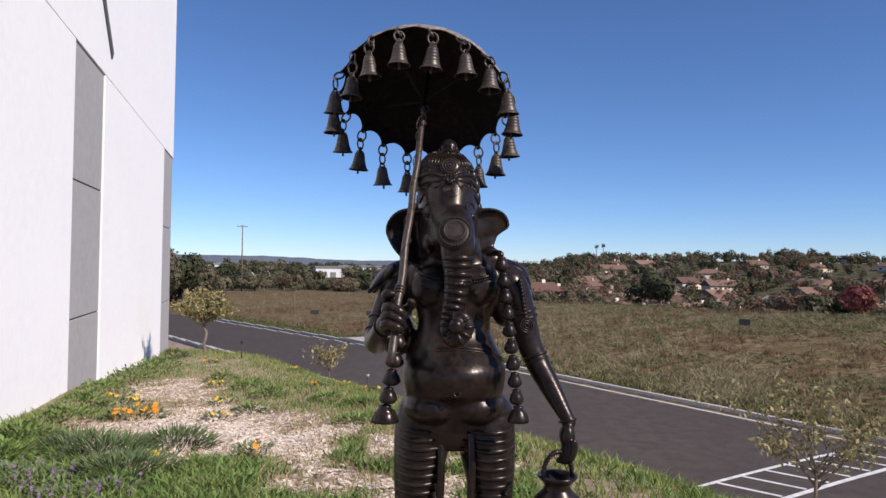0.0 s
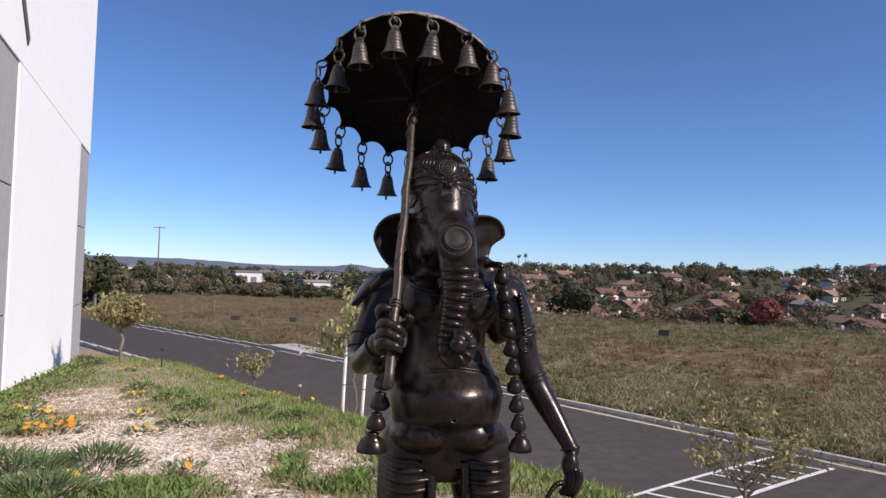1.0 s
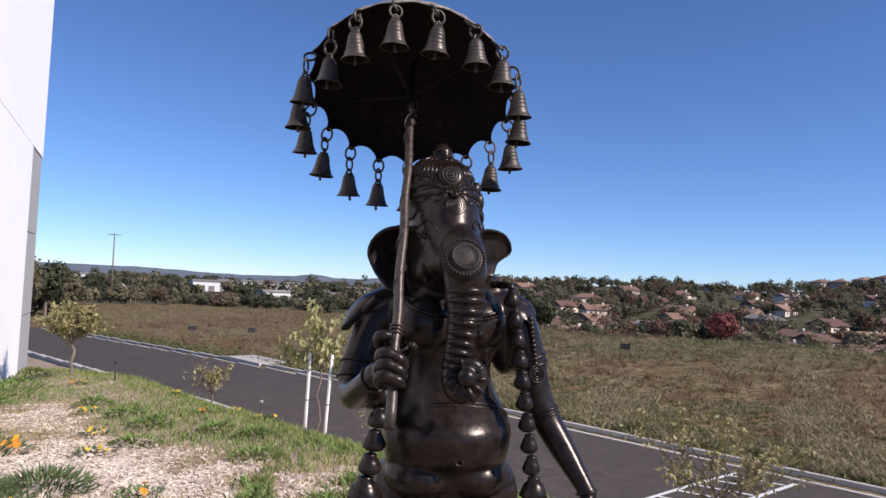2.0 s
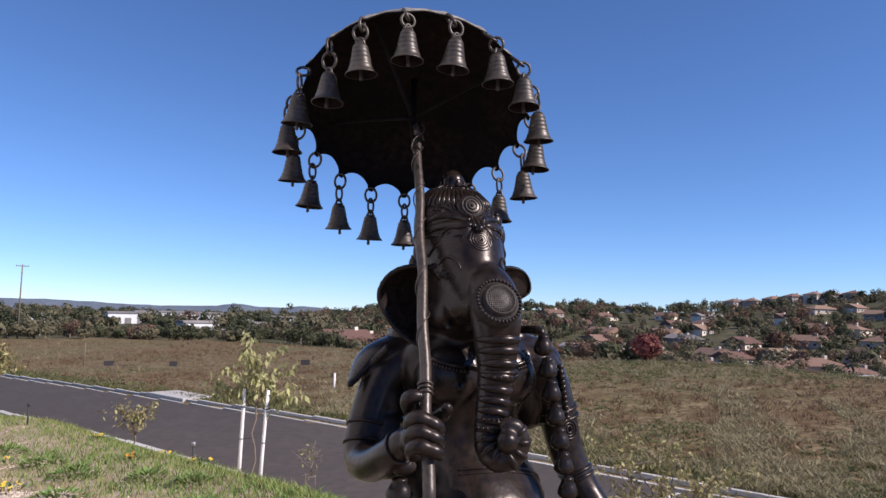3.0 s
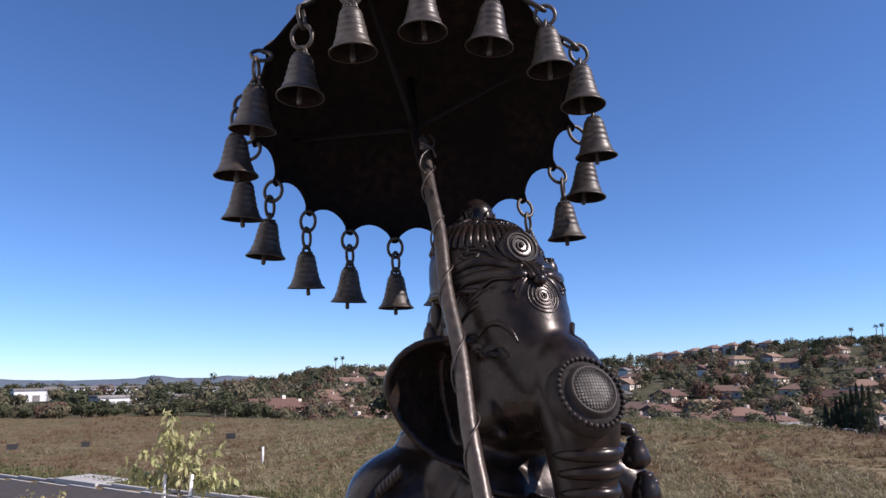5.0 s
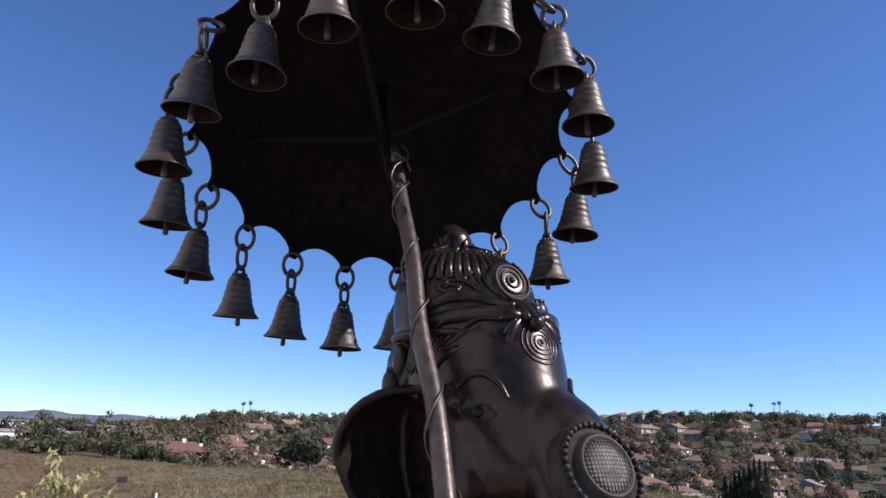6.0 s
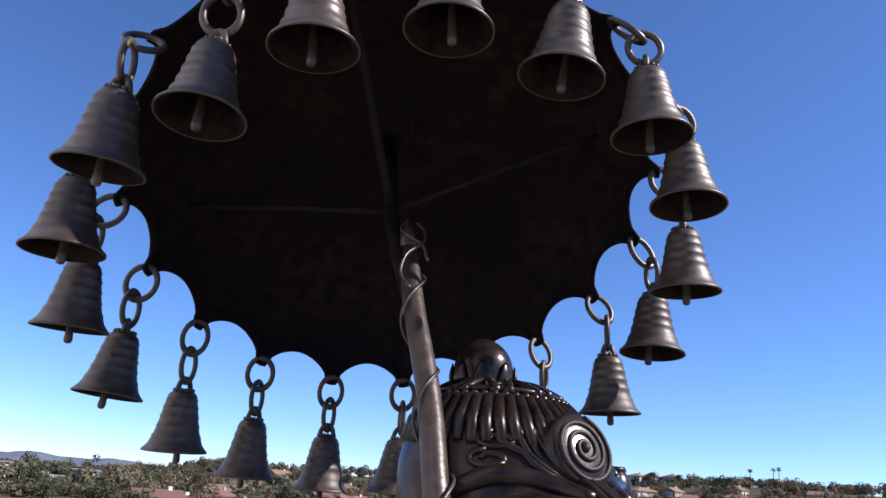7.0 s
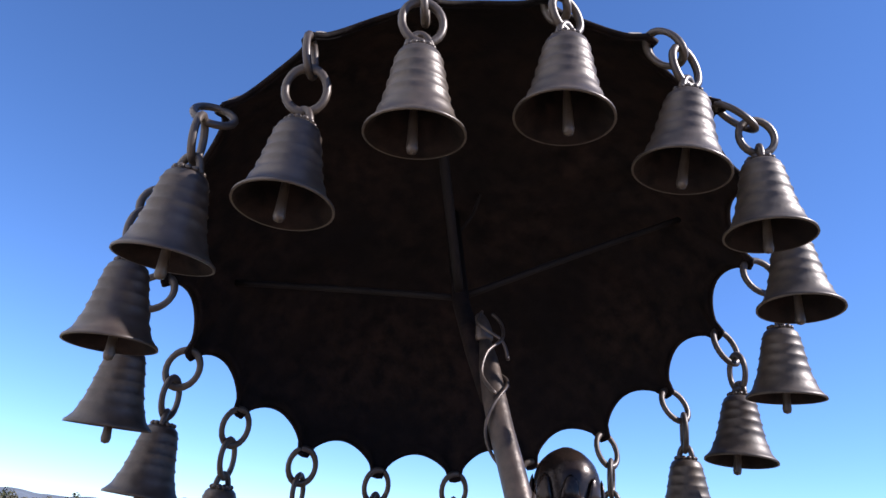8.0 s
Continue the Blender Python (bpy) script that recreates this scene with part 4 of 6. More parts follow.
for e in (-1, 1):
    for i in range(4):
        rows = []
        for k in range(22):
            f = k / 21
            rows.append(on_crown(e * (0.012 + 0.007 * i + (0.033 + 0.001 * i) * math.sin(math.pi * min(1, f * 1.15)) ** 0.7 + 0.003 * math.sin(9 * f + i)), 2.018 - 0.09 * f - 0.002 * i, 0.0005))
        tube(fig, rows, [0.0045 - 0.0018 * abs(k / 21 - 0.5) for k in range(22)], 6)
    for i, (x0, z0) in enumerate(((0.072, 1.965), (0.078, 1.945), (0.07, 1.93))):
        cur = [on_crown(e * (x0 + (0.004 + 0.009 * k / 13) * math.cos(0.6 * k)), z0 + (0.004 + 0.006 * k / 13) * math.sin(0.6 * k), 0.001) for k in range(14)]
        tube(fig, cur, 0.0036, 6)
    # fat leaf scrolls over a plain roll
    for rows, w in (([(0.02, 1.918), (0.045, 1.93), (0.075, 1.928), (0.1, 1.912), (0.115, 1.9)], 0.0125), ([(0.018, 1.902), (0.04, 1.903), (0.07, 1.895), (0.1, 1.885), (0.12, 1.876)], 0.0145), ([(0.016, 1.9), (0.03, 1.888), (0.04, 1.872), (0.045, 1.856)], 0.0095), ([(0.1, 1.895), (0.112, 1.905), (0.12, 1.92), (0.112, 1.93)], 0.008)):
        pts = spline([tuple(on_crown(e * x, z, -0.004)) for x, z in rows], 18)
        tube(fig, pts, [w * (0.35 + 0.65 * math.sin(math.pi * (0.12 + 0.85 * k / 17))) for k in range(18)], 10)
    for i in range(3):
        pts = spline([tuple(on_crown(e * x, z, 0.004)) for x, z in ((0.03 + 0.02 * i, 1.896), (0.045 + 0.02 * i, 1.885), (0.052 + 0.02 * i, 1.872))], 8)
        tube(fig, pts, 0.0034, 6)
    # tassels hanging by the temples
    for x, y, z, rx, rz in ((0.098, -0.03, 1.93, 0.021, 0.028), (0.112, -0.03, 1.888, 0.019, 0.034), (0.118, -0.02, 1.838, 0.018, 0.034), (0.124, -0.002, 1.80, 0.02, 0.028)):
        y += 0.07 * (e < 0)
        ball(fig, (HX + e * x, y, z), (rx, rx, rz), seg=16, rings=12)
        tube(fig, ring_pts((HX + e * x, y, z + rz * 0.86), rx * 0.5, (0, 0, 1), 18), 0.004, 6, closed=True)
    for k in range(12):
        x = 0.052 + 0.006 * k
        lo = on_crown(e * x, 1.872 - 0.0005 * k, -0.001)
        mid = snap((HX + e * (x + 0.01), 0.0, 1.84), Vector((-0.6 * e, 1, 0)), 0.001)
        end = snap((HX + e * (x + 0.022), 0.0, 1.812 + 0.004 * (k % 3)), Vector((-0.8 * e, 1, 0)), 0.0005)
        tube(fig, spline([tuple(lo), tuple(mid), tuple(end)], 9), [0.0045, 0.0055, 0.006, 0.006, 0.0055, 0.005, 0.004, 0.003, 0.001], 6)
for k in range(3):
    x = -0.013 + 0.013 * k
    tube(fig, spline([tuple(on_crown(x * 0.7, 1.938, 0.0)), tuple(on_crown(x, 1.92, 0.006)), tuple(on_crown(x, 1.897, 0.008))], 8), [0.004, 0.006, 0.007, 0.0075, 0.008, 0.008, 0.007, 0.005], 8)
ball(fig, on_crown(0.0, 1.893, 0.006), (0.013, 0.011, 0.012), seg=14, rings=10)
# beaded edging of the folded ear
edge = ear_edges[1]
for k in range(2, len(edge) - 13):
    for f in (0.0, 0.5):
        p = Vector(edge[k]).lerp(Vector(edge[k + 1]), f)
        ball(fig, p + Vector((-0.003, -0.011, -0.001)), 0.0042, seg=8, rings=6)


# bead strings that hang at both sides, ending in a tassel
def bead_string(top, foot, count, r, tassel_r):
    a, b = L(*top), L(*foot)
    for k in range(count):
        f = (k + 0.5) / count
        c = a.lerp(b, f) + Vector((0, -0.012 * math.sin(math.pi * f), 0))
        h = (b - a).length / count
        g = 1.0 if k < count - 1 else tassel_r / r
        last = k == count - 1
        prof = [(0.003, 0.5), (0.5, 0.42), (0.62, 0.36), (0.55, 0.3), (0.8, 0.1), (1.0, -0.15), (0.98, -0.28), (0.75, -0.4), (0.5, -0.46), (0.003, -0.5)]
        if last:
            prof = [(0.003, 0.5), (0.4, 0.46), (0.5, 0.38), (0.42, 0.3), (0.75, 0.1), (1.0, -0.3), (1.02, -0.48), (0.003, -0.5)]
        lathe(fig, [(p * r * g, z * h) for p, z in prof][::-1], 22, Matrix.Translation(c), cap=False, ripple=lambda t, i: 1 + (0.05 if last else 0.03) * math.cos(11 * t))


bead_string((0.24, 3.17, 1.6), (0.318, 3.05, 0.955), 10, 0.0275, 0.04)
bead_string((-0.15, 3.12, 1.36), (-0.215, 3.08, 0.935), 6, 0.036, 0.052)
tube(fig, spline([L(0.19, 3.24, 1.61), L(0.235, 3.18, 1.61), L(0.24, 3.17, 1.6)], 10), 0.013, 10)
# collar, belt, creases of the belly
neck = []
for k in range(41):
    t = radians(-75 + 150 * k / 40)
    neck.append(snap((0.15 * math.sin(t), -0.02, 1.56 - 0.06 * math.cos(t)), Vector((-0.3 * math.sin(t), 1, 0)), 0.002))
tube(fig, neck, 0.007, 8)
for p in neck:
    ball(fig, p + Vector((0, -0.004, -0.012)), 0.0058, seg=8, rings=6)
for z0, dz, w in ((1.232, -0.09, 0.004), (1.222, -0.09, 0.0028)):
    belt = []
    for k in range(41):
        t = radians(-20 + 85 * k / 40)
        belt.append(snap((0.1 * math.sin(t), -0.04, z0 + dz * (1 - math.cos(t))), Vector((-math.sin(t), math.cos(t), 0)), 0.001, 0.6))
    tube(fig, belt, w, 8)
# navel
nv = snap((0.0, -0.1, 1.06), (0, 1, 0), 0.0)
tube(fig, ring_pts(nv, 0.012, (0, -1, 0.2), 18), 0.005, 6, closed=True)
# folds of the cloth on the legs
for sx, cx in ((-1, -0.075), (1, 0.195)):
    c0 = L(cx + 0.012 * sx, 3.255, 0)
    for k in range(16):
        z = 0.905 - 0.036 * k
        arc = [snap((c0.x + 0.02 * math.sin(t), c0.y, z - 0.022 * math.cos(t)), Vector((-math.sin(t), math.cos(t), 0)), -0.002, 0.14) for t in (radians(-66 + 132 * j / 18) for j in range(19))]
        tube(fig, arc, [0.001 + 0.0105 * math.sin(math.pi * j / 18) ** 0.7 for j in range(19)], 7)
    # sash that falls on the thigh
    e = c0 + Vector((-0.085 * sx, -0.075, 0))
    tube(fig, spline([(e.x, e.y, 0.90), (e.x + 0.004, e.y - 0.02, 0.75), (e.x, e.y - 0.02, 0.55), (e.x, e.y, 0.35)], 24), 0.017, 10)
# cord and rosette on the outer arm, armlets
for cx, cy, z, r, nrm in ((0.333, 3.289, 1.37, 0.06, (0.25, 0.05, -1)), (0.34, 3.288, 1.345, 0.059, (0.25, 0.05, -1)), (0.397, 3.273, 1.165, 0.05, (0.4, -0.25, -1)), (0.39, 3.276, 1.185, 0.051, (0.35, -0.2, -1)), (-0.25, 3.26, 1.325, 0.057, (-0.25, -0.4, -1)), (-0.262, 3.238, 1.278, 0.054, (-0.2, -0.5, -1)), (-0.2, 2.952, 1.318, 0.04, (0.35, -0.75, 0.45)), (0.516, 3.155, 0.945, 0.033, (0.2, -0.25, -1))):
    tube(fig, ring_pts(L(cx, cy, z), r, nrm, 32), 0.0055, 7, closed=True)
rc, rn = L(0.352, 3.228, 1.315), Vector((0.25, -1, 0.1)).normalized()
for r in (0.01, 0.019, 0.028):
    tube(fig, ring_pts(rc, r, rn, 24), 0.004, 6, closed=True)
for k in range(11):
    f = k / 10
    p = L(0.322 + 0.025 * f, 3.228 + 0.005 * f, 1.5 - 0.15 * f)
    ball(fig, p, (0.011, 0.01, 0.009), seg=10, rings=8)
# chain over the left shoulder, fringe of the shawl
for k in range(16):
    f = k / 15
    p = L(-0.205 - 0.09 * f, 3.235 + 0.07 * f, 1.545 - 0.1 * f)
    ball(fig, p, (0.009, 0.009, 0.014), seg=8, rings=6)
# fingers round the pole: three curled, the first raised, the thumb across
g0 = UM @ POLE_FOOT.lerp(POLE_HEAD, 0.145)
g1 = UM @ POLE_FOOT.lerp(POLE_HEAD, 0.232)
axis = (UM.to_3x3() @ (POLE_HEAD - POLE_FOOT)).normalized()
pa = (Vector((1, 0, 0)) - axis * axis.x).normalized()
pb = axis.cross(pa)


def finger(c, turns, radii, lifts, outs):
    """A finger round the pole: its turn about the pole, lift along it and distance from it, joint by joint."""
    rows = spline([(radians(t), l, o, r) for t, l, o, r in zip(turns, lifts, outs, radii)], 22)
    pts = [SI @ (c + (math.cos(t) * pa - math.sin(t) * pb) * float(o) + axis * float(l)) for t, l, o, r in rows]
    tube(fig, pts, [r for _, _, _, r in rows], 14)
    for q in (0, -1):
        ball(fig, pts[q], float(rows[q][3]) * 0.98, seg=14, rings=10)


for k, (reach, drop, big) in enumerate(((28, 0.008, 0.0165), (12, 0.012, 0.018), (-8, 0.014, 0.0185))):
    c = g0.lerp(g1, k / 3 * 0.98) - axis * 0.045
    finger(c, (205, 165, 128, 95, 60, reach), (big, big * 1.05, big * 1.12, big * 0.95, big * 1.02, big * 0.72), (0.004, 0.007, 0.006, 0.0, -drop * 0.6, -drop), (0.036, 0.04, 0.043, 0.035, 0.033, 0.03))
c = g1 - axis * 0.03
finger(c, (215, 180, 150, 128), (0.017, 0.018, 0.019, 0.015), (-0.005, 0.004, 0.012, 0.014), (0.036, 0.045, 0.05, 0.036))
finger(c, (-95, -50, -10, 22), (0.019, 0.019, 0.018, 0.013), (-0.03, -0.018, -0.006, -0.008), (0.036, 0.042, 0.05, 0.052))
# fingers of the hanging hand
for k in range(4):
    p = [(0.495 + 0.012 * k, 3.12 - 0.022 * k + 0.03, 0.885), (0.5 + 0.012 * k, 3.085 - 0.012 * k + 0.03, 0.85), (0.488 + 0.01 * k, 3.095 - 0.01 * k + 0.02, 0.805), (0.47 + 0.008 * k, 3.11, 0.795)]
    tube(fig, spline([L(*v) for v in p], 12), [0.013, 0.0135, 0.0135, 0.013, 0.013, 0.0135, 0.013, 0.0125, 0.012, 0.0115, 0.011, 0.008], 10)
# pot that hangs from the hand
PC = L(0.472, 3.095, 0)
lathe(fig, [(0.0, 0.5), (0.05, 0.503), (0.085, 0.54), (0.1, 0.6), (0.09, 0.655), (0.055, 0.69), (0.05, 0.705), (0.068, 0.728), (0.078, 0.738), (0.078, 0.746), (0.066, 0.744), (0.045, 0.71), (0.0, 0.70)], 32, Matrix.Translation(PC), cap=False)
hoop = [PC + Vector((0.062 * math.cos(t), 0.02 * math.cos(t), 0.735 + 0.1 * math.sin(t))) for t in (math.pi * k / 20 for k in range(21))]
tube(fig, hoop, 0.0085, 10)
for k in range(2, 19):
    tube(fig, ring_pts(hoop[k], 0.009, (hoop[k + 1] - hoop[k - 1]), 12), 0.0025, 5, closed=True)
bpy.data.objects.remove(probe)
statue = obj_from(fig, "statue", BRONZE, None, True)
statue.data.materials.append(BRONZE_DULL)
statue.matrix_world = SM
tagged(statue, "dark bronze elephant-headed standing statue with crown and curled trunk", "statue")

# ---- plants of the mound ----
rng = np.random.default_rng(7)


def patch(x, y):
    """How green the mound is at a place: below 0 bare wood chips."""
    g = noise.noise((x * 0.42 + 3, y * 0.30, 1)) + 0.8 * noise.noise((x * 1.2, y * 0.9, 4)) + 0.55 * noise.noise((x * 3.1, y * 2.6, 8))
    s, u = 0.8 * x + 0.6 * y, -0.6 * x + 0.8 * y
    g += 1.3 * smoothstep(3.0, 5.6, s)                 # green along the crest
    wall = (x + 6.0) * 0.9532 + (y - 9.27) * 0.3023
    g += 1.2 * (1 - smoothstep(0.4, 2.2, wall))        # and at the foot of the wall
    g += 1.1 * (1 - smoothstep(5.6, 8.0, y)) * (1 - smoothstep(-2.2, 0.0, x))
    return g - 0.08


def blades(name, spots, height, width, lean, material, label, category, per=1, tri=True):
    """Many bent blades joined in one mesh. spots: rows of x, y, z, factor."""
    n = len(spots) * per
    P = np.repeat(np.asarray(spots, float), per, 0)
    ang, tilt = rng.uniform(0, 2 * np.pi, n), rng.uniform(0, 2 * np.pi, n)
    h = height * rng.uniform(0.5, 1.35, n) * P[:, 3]
    w = width * rng.uniform(0.6, 1.3, n)
    ln = lean * rng.uniform(0.2, 1.3, n) * h
    off = rng.normal(0, 0.02 * per ** 0.5, (n, 2)) * (height / 0.1) ** 0.5
    bx, by = P[:, 0] + off[:, 0], P[:, 1] + off[:, 1]
    dx, dy = np.cos(ang) * w, np.sin(ang) * w
    lx, ly = np.cos(tilt) * ln, np.sin(tilt) * ln
    z = P[:, 2] - 0.01
    V = np.stack([np.stack([bx - dx, by - dy, z], 1), np.stack([bx + dx, by + dy, z], 1), np.stack([bx + dx * 0.7 + lx * 0.4, by + dy * 0.7 + ly * 0.4, z + h * 0.6], 1), np.stack([bx - dx * 0.7 + lx * 0.4, by - dy * 0.7 + ly * 0.4, z + h * 0.6], 1), np.stack([bx + lx, by + ly, z + h], 1)], 1).reshape(-1, 3)
    F = []
    for i in range(n):
        k = 5 * i
        F.append((k, k + 1, k + 2, k + 3))
        F.append((k + 3, k + 2, k + 4))
    ob = mesh_obj(name, V.tolist(), F, material)
    return tagged(ob, label, category, kind="stuff")


def on_mound(n, x0, x1, y0, y1, want):
    out = []
    while len(out) < n:
        x, y = rng.uniform(x0, x1), rng.uniform(y0, y1) ** 1.0
        s = 0.8 * x + 0.6 * y
        if s > 9.6 or (x + 6.0) * 0.9532 + (y - 9.27) * 0.3023 < 0.08 or (abs(x - 0.05) < 0.4 and abs(y - 3.28) < 0.4):
            continue
        k = want(patch(x, y), x, y)
        if k > rng.uniform(0, 1):
            out.append((x, y, ground_z(x, y), 0.6 + 0.5 * k))
    return out


near = lambda x, y: 1.0 if y < 9 else (9 / y) ** 1.3
blades("grass", on_mound(34000, -11, 5, 4.2, 27, lambda g, x, y: smoothstep(0.0, 0.8, g) * near(x, y)), 0.085, 0.006, 0.7, GRASS, "green grass growing in tufts over the mound", "grass")
blades("low_weeds", on_mound(6500, -11, 4, 4.2, 26, lambda g, x, y: smoothstep(0.25, 1.1, g) * near(x, y)), 0.1, 0.0095, 1.0, WEED, "dark green low weeds among the grass", "weeds", per=3)
blades("dry_grass", on_mound(9000, -11, 5, 4.2, 27, lambda g, x, y: (1 - smoothstep(0.3, 0.9, abs(g - 0.15))) * near(x, y)), 0.07, 0.005, 1.0, GRASS_DRY, "dry straw-coloured grass between the wood chips", "grass", per=2)
blades("lush_weeds", on_mound(8000, -6.5, 0.6, 4.2, 8.6, lambda g, x, y: smoothstep(0.15, 0.7, g)), 0.1, 0.013, 1.1, WEED, "bright green leafy weeds crowding the near slope", "weeds", per=2)
# taller grass on the crest above the road
crest = []
for _ in range(9000):
    u = rng.uniform(1, 30)
    s = rng.normal(crest_s(u) + 0.1, 0.5)
    p = RS * s + RU * u
    crest.append((p.x, p.y, ground_z(p.x, p.y), rng.uniform(0.6, 1.2)))
blades("crest_grass", crest, 0.11, 0.006, 0.6, GRASS, "taller green grass along the crest above the road", "grass")
# wood chips
V, F = [], []
chips = on_mound(11000, -10, 4, 4.2, 20, lambda g, x, y: (1 - smoothstep(-0.2, 0.5, g)) * near(x, y))
for x, y, z, k in chips:
    a, l, w = rng.uniform(0, 2 * math.pi), rng.uniform(0.02, 0.06), rng.uniform(0.006, 0.016)
    c, s2, t1, t2 = math.cos(a), math.sin(a), rng.uniform(-0.25, 0.25), rng.uniform(0.004, 0.016)
    b = len(V)
    for e, f, zz in ((-1, -1, 0), (1, -1, 0), (1, 1, 0), (-1, 1, 0)):
        V.append((x + c * l * e - s2 * w * f, y + s2 * l * e + c * w * f, z + t2 + t1 * l * e))
    for i in range(4):
        q = V[b + i]
        V.append((q[0], q[1], q[2] - 0.006))
    F += [(b, b + 1, b + 2, b + 3), (b, b + 4, b + 5, b + 1), (b + 1, b + 5, b + 6, b + 2), (b + 2, b + 6, b + 7, b + 3), (b + 3, b + 7, b + 4, b)]
tagged(mesh_obj("wood_chips", V, F, CHIP), "pale weathered wood chips scattered over bare soil", "wood chips", kind="stuff")


# low bushy plants
def leafy(bm, centre, radius, height, count, size, wide=0.28, up=0.5):
    """Leaves of two triangles that stand out from a low dome."""
    for _ in range(count):
        t, f = rng.uniform(0, 2 * math.pi), math.sqrt(rng.uniform(0, 1))
        z = height * (1 - f ** 2) * rng.uniform(0.5, 1.05) + 0.01
        p = Vector(centre) + Vector((radius * f * math.cos(t), radius * f * math.sin(t), z))
        d = Vector((math.cos(t) * (0.3 + f) + rng.normal(0, 0.35), math.sin(t) * (0.3 + f) + rng.normal(0, 0.35), up + rng.uniform(0, 0.7))).normalized()
        s = d.cross(Vector((0, 0, 1)))
        s = s.normalized() if s.length > 0.01 else Vector((1, 0, 0))
        L1, w = size * rng.uniform(0.6, 1.3), size * wide * rng.uniform(0.7, 1.2)
        a, b, c, e = bm.verts.new(p), bm.verts.new(p + d * L1 * 0.5 + s * w), bm.verts.new(p + d * L1 - Vector((0, 0, L1 * 0.15))), bm.verts.new(p + d * L1 * 0.5 - s * w)
        bm.faces.new((a, b, c))
        bm.faces.new((a, c, e))


def flower_head(bm, p, r, petals=9):
    c = bm.verts.new(Vector(p) + Vector((0, 0, 0.004)))
    tilt = Euler((rng.normal(0, 0.3) + 0.35, rng.normal(0, 0.3), 0)).to_matrix()
    for k in range(petals):
        t = 2 * math.pi * k / petals
        a, b = t - 0.3, t + 0.3
        q = [Vector(p) + tilt @ Vector((r * 0.6 * math.cos(a), r * 0.6 * math.sin(a), 0.004)), Vector(p) + tilt @ Vector((r * math.cos(t), r * math.sin(t), 0.012)), Vector(p) + tilt @ Vector((r * 0.6 * math.cos(b), r * 0.6 * math.sin(b), 0.004))]
        vs = [bm.verts.new(v) for v in q]
        bm.faces.new((c, *vs))


def bush(x, y, r, h, count, size, material, label, category="plant", name="low_plant", flowers=0, petal=None, fr=0.035, wide=0.2, up=0.5):
    z = ground_z(x, y)
    ob = empty(name, pose(x, y, z))
    bm = bmesh.new()
    leafy(bm, (0, 0, 0), r, h, count, size, wide, up)
    part("foliage", bm, material, ob, smooth=False)
    for _ in range(flowers):
        t, f = rng.uniform(0, 2 * math.pi), math.sqrt(rng.uniform(0, 1))
        p = Vector((r * f * math.cos(t), r * f * math.sin(t), h * rng.uniform(0.9, 1.25) + 0.02))
        bm = bmesh.new()
        flower_head(bm, p, fr * rng.uniform(0.8, 1.2))
        tube(bm, [p - Vector((0, 0, h)), p], 0.0025, 5)
        part("flower", bm, petal, ob, smooth=False)
    tagged(ob, label, category)
    return ob


bush(-4.40, 9.70, 0.42, 0.12, 170, 0.12, WEED_BLUE, "grey-green low plant with bright orange daisy flowers", flowers=16, petal=PETAL_ORANGE, name="orange_flower_plant", fr=0.05)
bush(-5.32, 11.05, 0.35, 0.12, 130, 0.11, WEED_BLUE, "low plant with bright yellow flowers beside the wall", flowers=9, petal=PETAL_YELLOW, name="yellow_flower_plant", fr=0.05)
for x, y, n in ((-3.66, 10.86, 6), (-2.84, 6.84, 4), (-2.08, 7.37, 3), (-4.6, 13.2, 5), (-2.7, 13.0, 4), (-3.2, 9.4, 3), (-2.4, 14.2, 4), (-1.7, 12.4, 3), (-6.9, 19.0, 5), (-3.9, 16.0, 4)):
    bush(x, y, 0.2, 0.07, 55, 0.09, WEED_BLUE, "small green plant dotted with yellow flowers", flowers=n, petal=PETAL_YELLOW if rng.uniform() < 0.75 else PETAL_ORANGE, name="yellow_flower_plant", fr=0.036)
for x, y, r, h in ((-3.45, 7.2, 0.45, 0.15), (-3.0, 7.7, 0.36, 0.12), (-3.95, 7.6, 0.4, 0.13), (-2.9, 6.4, 0.4, 0.12)):
    bush(x, y, r, h, int(1000 * r), 0.17, WEED_BLUE, "clump of grey-green strappy leaves", name="strappy_plant", wide=0.055, up=0.8)
for x, y, r, h in ((-3.14, 11.53, 0.3, 0.16), (-1.35, 9.2, 0.3, 0.1), (-5.1, 9.2, 0.5, 0.28), (-5.6, 10.6, 0.45, 0.26), (-6.1, 12.0, 0.5, 0.3), (-6.6, 14.0, 0.55, 0.32), (-7.4, 16.5, 0.6, 0.34), (-8.2, 19.0, 0.6, 0.3), (-9.2, 22.0, 0.6, 0.3), (-4.9, 8.0, 0.5, 0.22), (-4.5, 7.0, 0.5, 0.2), (-2.2, 11.2, 0.25, 0.1), (-3.9, 12.8, 0.3, 0.13), (-1.6, 10.7, 0.26, 0.1), (-5.0, 14.6, 0.34, 0.15), (-2.9, 10.0, 0.28, 0.1)):
    bush(x, y, r, h, int(520 * r), 0.1, WEED, "dark green bushy weed growing out of the soil", name="bushy_weed")
for x, y in ((-3.55, 6.15), (-3.2, 5.9), (-3.9, 6.4), (-3.0, 5.6), (-2.7, 5.8)):
    bush(x, y, 0.33, 0.1, 150, 0.07, WEED_BLUE, "low mat of purple flowers among grey leaves", name="purple_flower_plant", flowers=14, petal=PETAL_PURPLE, fr=0.018)


